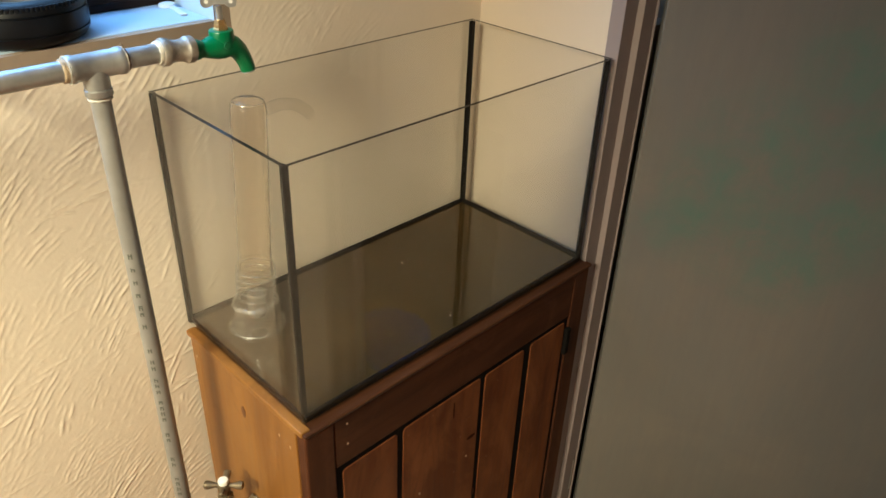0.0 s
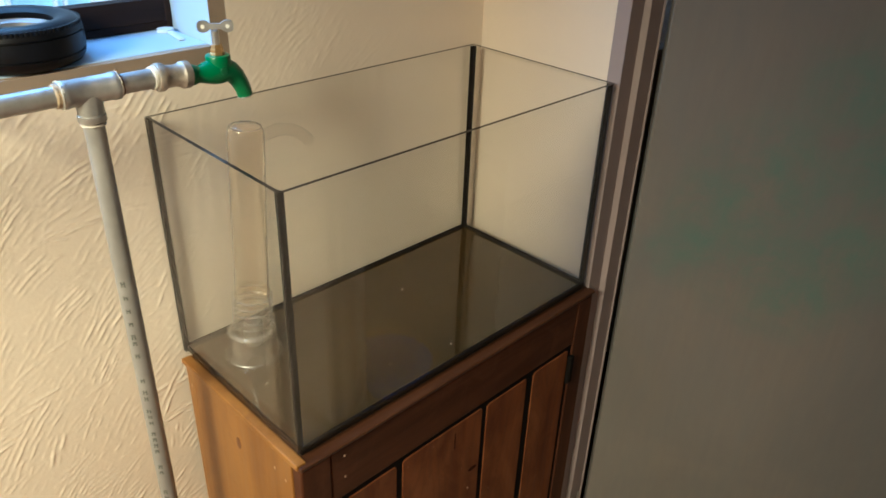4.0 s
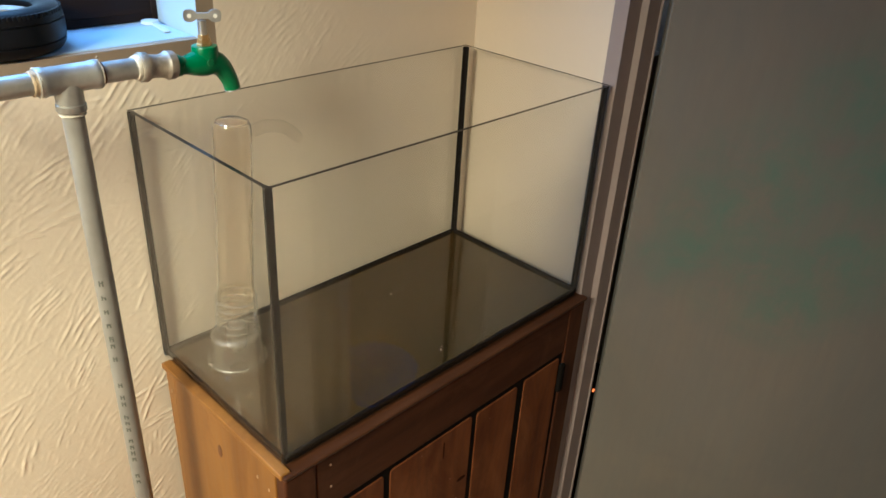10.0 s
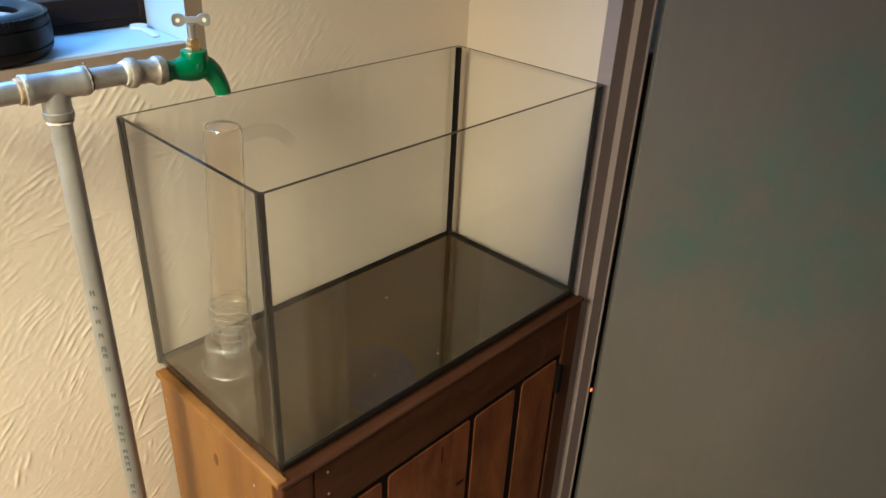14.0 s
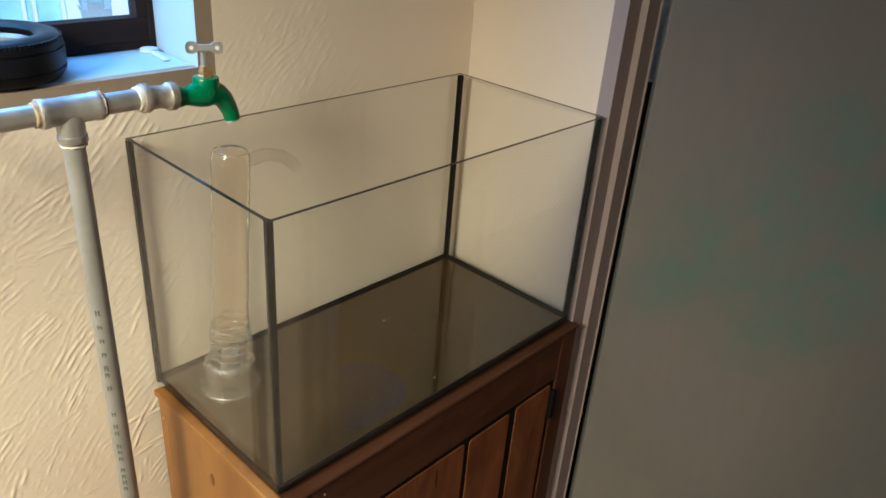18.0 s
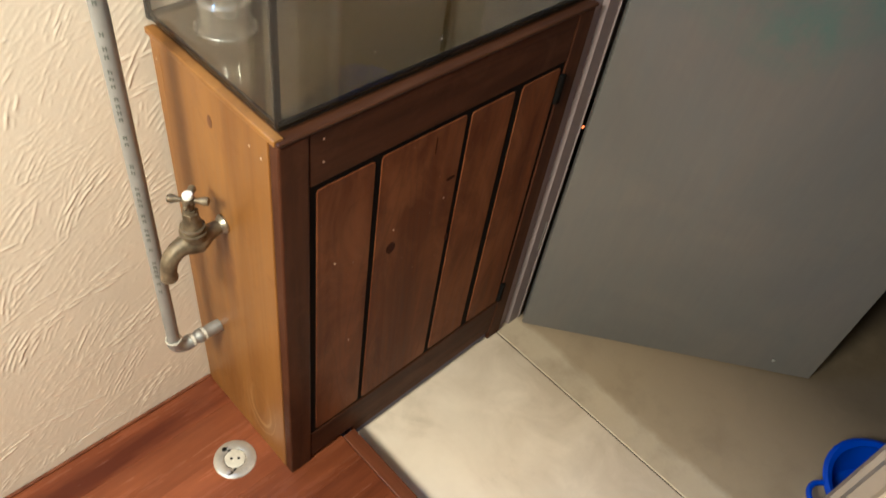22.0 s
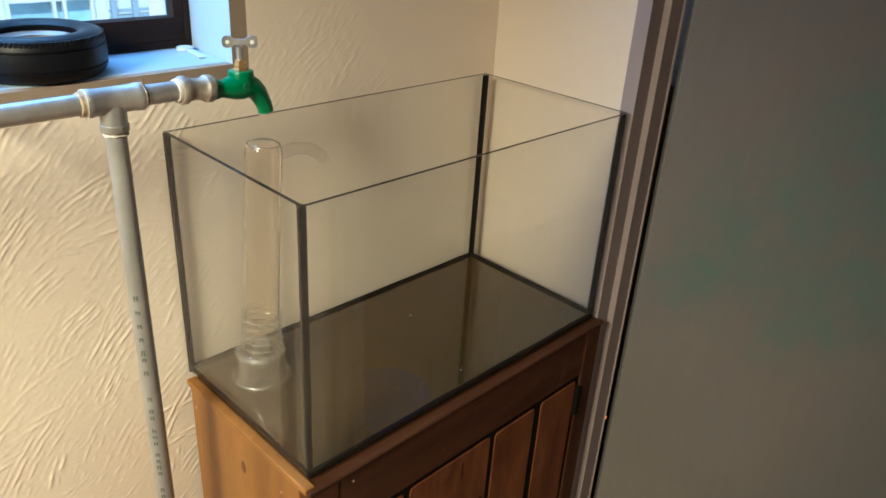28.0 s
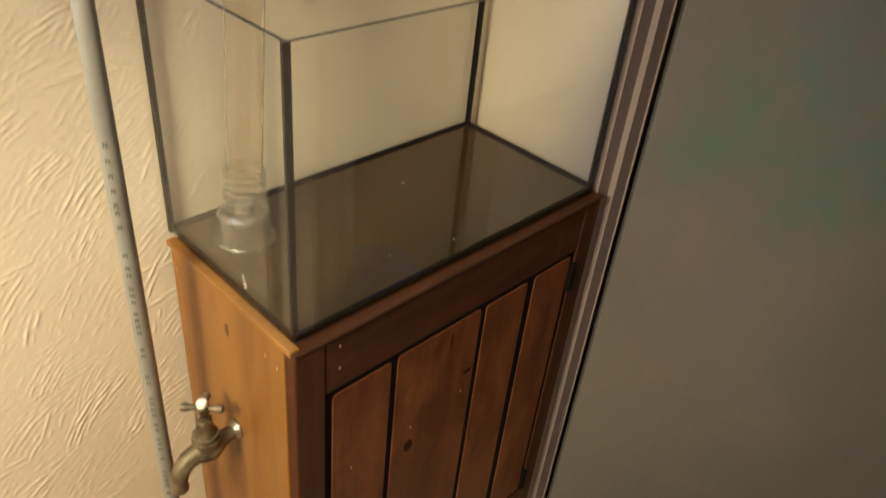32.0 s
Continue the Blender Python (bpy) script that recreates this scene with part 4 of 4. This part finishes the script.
part("elbow", sweep([(PX + 0.002, EYP, 0.299)] + elb, [0.0135] + [0.0128] * 7 + [0.0138], 20), M_GALV, pipe, "", True)
winding("tape_ring", (PX + 0.002, EYP, 0.301), (0, 0, 1), 0.0136, 0.0018, M_TAPEW, 7)
xs = [-0.076, -0.070, -0.066, -0.058, -0.054, -0.046, -0.042, -0.030, CX0 - 0.0005]
rs = [0.0125, 0.0138, 0.0110, 0.0110, 0.0134, 0.0134, 0.0110, 0.0120, 0.0120]
part("stub_pipe", sweep([(x, EYP, 0.270) for x in xs], rs, 20), M_GALV, pipe, "", True)
for x in (-0.066, -0.043):
    winding("tape_ring", (x, EYP, 0.270), (1, 0, 0), 0.0128, 0.0030, M_TAPEW, 8)
# unreadable print down the pipe, as short bars
rng = random.Random(3)
z = 1.055
while z > 0.44:
    if rng.random() < 0.84:
        k = (1.25 - z) / 0.96
        cx, cy = PX + 0.002 * k, PY + 0.013 * k
        L, a0, w = rng.choice((0.0058, 0.0066, 0.0074)), math.radians(231), 0.23
        bars = [(-w, -w + 0.15, -L / 2, L / 2), (w - 0.15, w, -L / 2, L / 2 if rng.random() < 0.6 else 0.0), (-w, w, 0.0, 0.0015)]
        if rng.random() < 0.5:
            bars.append((-w, w, L / 2 - 0.0015, L / 2))
        bm = bmesh.new()
        for u0, u1, h0, h1 in bars:
            n = 3
            rows = [[bm.verts.new((cx + (R + 0.0004) * math.cos(a0 + u0 + (u1 - u0) * i / n), cy + (R + 0.0004) * math.sin(a0 + u0 + (u1 - u0) * i / n), z + h)) for i in range(n + 1)] for h in (h0, h1)]
            for i in range(n):
                bm.faces.new((rows[0][i], rows[0][i + 1], rows[1][i + 1], rows[1][i]))
        part("print_mark", bm, M_INK, pipe)
    z -= rng.choice((0.0100, 0.0104, 0.0108, 0.0190))

# pipe clip on its wall plate
clip = thing("pipe_clip", "bright metal pipe clip on a round wall plate", "pipe clip", (-0.235, WY, PZ))
part("wall_plate", lathe((-0.235, WY - 0.002, PZ), [(0, 0.0), (0.034, 0.0), (0.032, 0.004), (0.012, 0.006), (0.0, 0.006)], (0, -1, 0), 32), M_WHITE, clip, "", True)
part("stem", sweep([(-0.235, WY - 0.007, PZ), (-0.235, PY + 0.012, PZ)], 0.005, 12), M_STEEL, clip, "", True)
part("ring", lathe((-0.235, PY, PZ), [(R + 0.0005, -0.014), (R + 0.003, -0.014), (R + 0.0035, 0), (R + 0.003, 0.014), (R + 0.0005, 0.014)], (1, 0, 0), 24, closed=True), M_STEEL, clip, "", True)
for s in (-1, 1):
    part("screw", sweep([(-0.235, PY + s * 0.001 - 0.012, PZ + 0.016 * s - 0.002), (-0.235, PY + s * 0.001 - 0.012, PZ + 0.016 * s + 0.004)], 0.004, 8), M_STEEL, clip)

gtap = thing("green_tap", "green enamelled garden tap with a steel key handle", "tap", (0.048, PY, 1.24))
GX = 0.0500
GZ = PZ - 0.0055     # the tap hangs a little below the run
part("body", sweep([(0.0126, PY, GZ + 0.001), (0.0132, PY, GZ + 0.001), (0.0178, PY, GZ + 0.001), (0.0184, PY, GZ + 0.001), (0.0192, PY, GZ), (0.0245, PY, GZ), (0.0310, PY, GZ), (0.0400, PY, GZ), (0.0490, PY, GZ), (0.0570, PY, GZ - 0.0005), (0.0640, PY, GZ - 0.004), (0.0700, PY, GZ - 0.010), (0.0745, PY, GZ - 0.018), (0.0780, PY, GZ - 0.026), (0.0800, PY, GZ - 0.034)], [0.0100, 0.0116, 0.0116, 0.0104, 0.0094, 0.0098, 0.0118, 0.0142, 0.0150, 0.0142, 0.0126, 0.0112, 0.0102, 0.0095, 0.0092], 28), M_GREEN, gtap, "", True)
part("neck", sweep([(GX, PY, GZ), (GX, PY, GZ + 0.010), (GX, PY, GZ + 0.0165), (GX, PY, GZ + 0.0180), (GX, PY, GZ + 0.0186)], [0.0152, 0.0144, 0.0142, 0.0136, 0.0110], 28), M_GREEN, gtap, "", True)
part("mouth", lathe((0.0803, PY, GZ - 0.0358), [(0.0066, 0.0), (0.0090, 0.0), (0.0094, 0.0012), (0.0090, 0.0022), (0.0066, 0.0022)], (-0.22, 0, 0.97), 24, closed=True), M_GALV, gtap, "bare metal mouth ring", True)
part("badge", lathe((GX - 0.002, PY - 0.0146, GZ + 0.003), [(0, 0), (0.0044, 0), (0.0040, 0.0007), (0, 0.0009)], (0, -1, 0), 20), M_GREEN, gtap, "raised round badge", True)
part("bonnet", sweep([(GX, PY, GZ + h) for h in (0.0180, 0.0205, 0.0210, 0.0255, 0.0258, 0.0300)], [0.0085, 0.0085, 0.0074, 0.0074, 0.0066, 0.0060], 6), M_BRASS, gtap, "brass gland nut")
part("stem", sweep([(GX, PY, GZ + 0.030), (GX, PY, GZ + 0.045)], 0.0042, 12), M_STEEL, gtap, "", True)
KZ = GZ + 0.0500
bm = bmesh.new()
N = 64
outline = []
for k in range(N):
    a = 2 * math.pi * k / N
    u = 0.0198 * math.cos(a)
    lobe = max(0.0, 1 - ((abs(u) - 0.0134) / 0.0066) ** 2)
    w = (0.0030 + 0.0036 * lobe ** 0.6) * (1 if math.sin(a) > 0 else -1) * min(1.0, 3.2 * abs(math.sin(a)))
    outline.append((u, w))
kd = Vector((0.86, -0.5, 0)).normalized()
kn = kd.cross(Vector((0, 0, 1)))
loops = []
for s in (-0.0018, 0.0018):
    outer = [bm.verts.new(Vector((GX + 0.001, PY, KZ)) + kd * u + Vector((0, 0, w)) + kn * s) for u, w in outline]
    loops.append(outer)
for k in range(N):
    bm.faces.new((loops[0][k], loops[0][(k + 1) % N], loops[1][(k + 1) % N], loops[1][k]))
bm.faces.new(loops[0][::-1])
bm.faces.new(loops[1])
key = part("key_handle", bm, M_GALV, gtap, "grey steel key handle")
for s in (-1, 1):
    c = Vector((GX + 0.001, PY, KZ)) + kd * 0.0134 * s - kn * 0.0022
    part("key_hole", lathe(c, [(0, 0), (0.0023, 0), (0.0023, 0.0044), (0, 0.0044)], kn, 16), M_WHITEP, key, "pale round hole")

# ---- old brass tap on the cupboard side ----
BY, BZ = 0.136, 0.585
M_FLANGE = plain("worn_flange_metal", (0.40, 0.36, 0.28), 0.34, 0.8, 0.6, 90, 0.8, 0.5, 90)
btap = thing("brass_tap", "old tarnished brass bib tap on the cupboard side", "tap", (CX0, BY, BZ))
part("flange", sweep([(CX0 - 0.0005, BY, BZ), (CX0 - 0.003, BY, BZ), (CX0 - 0.008, BY, BZ), (CX0 - 0.010, BY, BZ)], [0.0150, 0.0155, 0.0125, 0.0105], 12), M_FLANGE, btap, "worn bright wall flange", True)
TX = -0.0585
part("body", sweep([(CX0 - 0.009, BY, BZ - 0.001), (-0.028, BY, BZ - 0.002), (-0.038, BY, BZ - 0.003), (-0.046, BY, BZ - 0.005), (-0.056, BY, BZ - 0.007), (-0.067, BY, BZ - 0.006), (-0.078, BY, BZ - 0.005), (-0.088, BY, BZ - 0.008), (-0.097, BY, BZ - 0.016), (-0.1035, BY, BZ - 0.028), (-0.106, BY, BZ - 0.042), (-0.1065, BY, BZ - 0.052), (-0.1065, BY, BZ - 0.056)], [0.0105, 0.0115, 0.0135, 0.0172, 0.0198, 0.0178, 0.0145, 0.0135, 0.0130, 0.0124, 0.0118, 0.0122, 0.0112], 28), M_OLDBRASS, btap, "", True)
part("spout_lip", lathe((-0.1065, BY, BZ - 0.056), [(0.0088, 0.0), (0.0126, 0.0), (0.0130, 0.0035), (0.0122, 0.0055), (0.0088, 0.0055)], (0, 0, 1), 28, closed=True), M_OLDBRASS, btap, "", True)
part("bonnet", sweep([(TX, BY, BZ + h) for h in (0.002, 0.013, 0.0135, 0.017, 0.0175, 0.022, 0.0225, 0.026, 0.0265, 0.034, 0.044, 0.048, 0.058)], [0.0185, 0.0185, 0.0200, 0.0200, 0.0168, 0.0168, 0.0182, 0.0180, 0.0145, 0.0130, 0.0112, 0.0116, 0.0088], 24), M_OLDBRASS, btap, "", True)
part("hex_nut", lathe((TX, BY, BZ + 0.046), [(0.0, 0.0), (0.0118, 0.0), (0.0124, 0.001), (0.0124, 0.007), (0.0112, 0.0085), (0.0, 0.0085)], (0, 0, 1), 6), M_OLDBRASS, btap)
part("stem", sweep([(TX, BY, BZ + 0.054), (TX, BY, BZ + 0.080)], 0.0060, 14), M_OLDBRASS, btap, "", True)
HZ = BZ + 0.076
hd = Vector((0.72, -0.69, 0)).normalized()
hub = Vector((TX, BY, HZ))
hb = part("handle", sweep([hub + hd * u for u in (-0.029, -0.0275, -0.022, -0.012, 0.012, 0.022, 0.0275, 0.029)], [0.003, 0.0060, 0.0066, 0.0036, 0.0036, 0.0066, 0.0060, 0.003], 16), M_OLDBRASS, btap, "", True)
hd2 = Vector((0.69, 0.72, 0))
part("handle_arm", sweep([hub + hd2 * u for u in (-0.020, -0.018, -0.012, 0.0, 0.012, 0.020, 0.025, 0.027)], [0.002, 0.0042, 0.0034, 0.0035, 0.0035, 0.0058, 0.0056, 0.003], 16), M_OLDBRASS, hb, "", True)
part("boss", lathe(hub, [(0, -0.008), (0.0085, -0.008), (0.0092, -0.005), (0.0092, 0.003), (0.0080, 0.005), (0, 0.005)], (0, 0, 1), 24), M_OLDBRASS, btap, "", True)
part("cap", sweep([hub + Vector((0, 0, h)) for h in (0.005, 0.010, 0.0112, 0.0120)], [0.0074, 0.0076, 0.0070, 0.0050], 24), M_WHITEP, btap, "white plastic cap", True)

# ---- floor outlet ----
drain = thing("floor_drain", "round chromed floor outlet let into the boards", "floor drain", (-0.076, 0.084, 0.0))
DC = Vector((-0.076, 0.084, 0.0))
M_CHROME = plain("worn_chrome", (0.58, 0.56, 0.50), 0.34, 0.65, 0.3, 120, 0.3, 0.5, 40)
part("ring", lathe(DC, [(0.021, 0.0005), (0.021, 0.003), (0.024, 0.004), (0.036, 0.0038), (0.041, 0.002), (0.0415, 0.0005)], seg=40, closed=True), M_CHROME, drain, "", True)
part("centre", lathe(DC, [(0, 0.0012), (0.018, 0.0012), (0.020, 0.0030), (0.016, 0.0042), (0, 0.0046)], seg=32), plain("aged_plastic", (0.60, 0.56, 0.47), 0.5, 0, 0.25, 150, 0.3, 0.5, 60), drain, "pale centre disc", True)
part("well", lathe(DC, [(0.0185, 0.0004), (0.0225, 0.0004), (0.0225, 0.0012), (0.0185, 0.0012)], seg=32, closed=True), M_BLACK, drain)
for s in (-1, 1):
    part("hole", lathe(DC + Vector((0.007 * s * 0.8, -0.007 * s * 0.6, 0.0040)), [(0, 0), (0.0028, 0), (0.0028, 0.0008), (0, 0.001)], seg=14), M_BLACK, drain)
for a in (100, 215):
    c = DC + Vector((0.030 * math.cos(radians(a)), 0.030 * math.sin(radians(a)), 0.0036))
    part("screw", lathe(c, [(0, 0), (0.0048, 0), (0.004, 0.002), (0, 0.0024)], seg=14), M_BLACK if a == 100 else M_STEEL, drain)

# dark debris on the ring
for a, rr, sz in ((98, 0.030, 0.0062), (222, 0.031, 0.0060), (236, 0.024, 0.0042), (88, 0.022, 0.0036)):
    own = bmesh.new()
    bmesh.ops.create_icosphere(own, subdivisions=2, radius=1.0)
    c = DC + Vector((rr * math.cos(radians(a)), rr * math.sin(radians(a)), 0.0036))
    for v in own.verts:
        k = 1 + 0.35 * math.sin(5 * v.co.x + a) * math.sin(6 * v.co.y + 2 * a)
        v.co = c + Vector((v.co.x * sz * k, v.co.y * sz * 0.6 * k, v.co.z * 0.0014))
    part("debris", own, M_BLACK, drain, "dark dirt stuck on the ring")

# ---- tyre on the sill ----
tyre = thing("tyre", "small black rubber tyre lying on the sill", "tyre", (-0.104, 0.369, WIN[2]))
TC2 = Vector((-0.104, 0.369, WIN[2] + 0.0005))
W2, RO, RI = 0.051, 0.074, 0.044
half = [(RI, 0.005), (RI + 0.006, 0.001), (RO - 0.012, 0.0), (RO - 0.005, 0.003), (RO - 0.001, 0.009), (RO, 0.0135), (RO - 0.002, 0.0140), (RO - 0.002, 0.0155), (RO, 0.0160), (RO + 0.0004, 0.0220)]
prof = half + [(rr, W2 - hh) for rr, hh in half[::-1]] + [(RI + 0.003, W2 - 0.010), (RI + 0.003, 0.010)]
part("casing", lathe(TC2, prof, seg=72, closed=True), M_RUBBER, tyre, "", True)
part("rim", lathe(TC2, [(RI + 0.001, 0.012), (RI + 0.001, W2 - 0.012), (RI - 0.003, W2 - 0.011), (RI - 0.005, W2 - 0.014), (RI - 0.008, W2 - 0.015), (RI - 0.010, 0.020), (RI - 0.020, 0.018), (RI - 0.020, 0.012)], seg=60, closed=True), plain("pale_wheel_rim", (0.24, 0.24, 0.24), 0.4, 0.5), tyre, "pale wheel rim", True)
for k in range(90):
    a = 2 * math.pi * k / 90
    d = Vector((math.cos(a), math.sin(a), 0))
    e = Vector((-math.sin(a), math.cos(a), 0))
    bm = box(-0.0016, 0.0016, -0.003, 0.0001, W2 - 0.0105, W2 - 0.0035, 0.0004)
    bmesh.ops.transform(bm, matrix=Matrix.Translation(TC2 + d * (RO - 0.0012)) @ Matrix.Rotation(a - math.pi / 2, 4, "Z"), verts=bm.verts)
    part("tread_block", bm, M_RUBBER, tyre)
# thin solid T-shape added to draw the hazy white smudge on the sill
M_SMUDGE = plain("dull_white_smudge", (0.50, 0.56, 0.62), 0.55, 0, 0.1)
smear = thing("sill_smudge", "hazy white smudge on the sill, built as a thin solid", "wedge", (0.09, 0.37, WIN[2]))
part("smudge_head", lathe((0.093, 0.402, WIN[2] + 0.0005), [(0, 0), (0.012, 0), (0.011, 0.004), (0, 0.006)], seg=20), M_SMUDGE, smear, "", True)
bm = box(-0.0045, 0.0045, -0.060, 0.0, 0.0005, 0.003, 0.001)
bmesh.ops.transform(bm, matrix=pose(0.096, 0.402, WIN[2], 0, 0, -9), verts=bm.verts)
part("blade", bm, M_SMUDGE, smear)

# ---- next room ----
bucket = thing("basin", "blue plastic basin with loop handle on the floor", "basin", (0.905, -0.872, TILE))
BC = Vector((0.905, -0.872, TILE))
part("body", lathe(BC, [(0, 0.0005), (0.100, 0.0005), (0.126, 0.062), (0.123, 0.062), (0.097, 0.004), (0, 0.004)], seg=40), M_BLUE, bucket, "", True)
part("rim", lathe(BC, [(0.122, 0.060), (0.138, 0.060), (0.141, 0.066), (0.132, 0.071), (0.121, 0.066)], seg=40, closed=True), M_BLUE, bucket, "", True)
part("handle", sweep(arc(BC + Vector((-0.108, 0.094, 0.062)), 0.036, 28, 242, 18, (1, 0, 0), (0, 1, 0)), 0.006, 10), M_BLUE, bucket, "", True)

led = thing("indicator_light", "tiny orange indicator light glowing in the dark room", "indicator", (1.235, 0.275, TILE))
part("housing", box(1.215, 1.255, 0.275, 0.302, TILE, 0.20, 0.003), M_BLACK, led)
part("lens", lathe((1.235, 0.2745, 0.114), [(0, 0), (0.0055, 0), (0.005, 0.002), (0, 0.0035)], (0, -1, 0), 12), glow("orange_glow", (1.0, 0.20, 0.03), 2.0), led)

# ---- outside ----
ground = part("ground", box(-60, 60, -60, 120, -0.4, -0.3), plain("paving_grey", (0.35, 0.35, 0.34), 0.8))
setting(ground, "pale paving outside the window", "ground")
M_HOUSE = plain("white_house_wall", (0.80, 0.88, 0.90), 0.8, 0, 0.06, 10, 0.2, 0.3, 1.0)
M_HGLASS = plain("house_window_glass", (0.42, 0.66, 0.74), 0.35, 0, 0.3, 5, 0.0)
house = thing("house", "white house across the yard with barred windows", "house", (0.5, 5.0, -0.3))
part("wall", box(-6, 6, 4.8, 5.2, -0.3, 4.0), M_HOUSE, house)
part("roof", box(-6.3, 6.3, 4.4, 5.4, 4.0, 4.2, 0.02), M_BLACK, house)
# pale colour stands in for sky reflected in the barred window
M_BRIGHT = plain("pane_sky_pale", (0.80, 0.84, 0.84), 0.6, 0, 0.05, 12, 0.1)
M_GREYBAR = plain("grey_bar_paint", (0.34, 0.44, 0.49), 0.6)
for wx0, wx1 in ((-1.0, 0.9), (1.10, 1.64)):
    win = part("window", box(wx0, wx1, 4.78, 4.7985, 0.20, 2.2), M_HGLASS, house)
    part("frame", box(wx0, wx1, 4.74, 4.778, 0.20, 0.25), M_WHITE, win)
    part("frame", box(wx0, wx1, 4.74, 4.778, 2.15, 2.2), M_WHITE, win)
    part("transom", box(wx0, wx1, 4.742, 4.778, 0.652, 0.668), M_WHITE, win)
    for xx in (wx0 + 0.008, wx1 - 0.254, wx1 - 0.190, wx1 - 0.012):
        part("mullion", box(xx - 0.011, xx + 0.011, 4.738, 4.777, 0.25, 2.15), M_WHITE, win)
win = part("window", box(1.742, 2.60, 4.78, 4.7985, 0.50, 1.9), M_BRIGHT, house, "window coloured pale as reflected sky, behind grey bars")
for k in range(6):
    xx = 1.756 + 0.148 * k
    part("bar", box(xx - 0.018, xx + 0.018, 4.70, 4.73, 0.48, 1.9), M_GREYBAR, win)
for zz in (0.525, 0.568, 1.2, 1.85):
    part("bar", box(1.74, 2.60, 4.735, 4.76, zz - 0.010, zz + 0.010), M_GREYBAR, win)
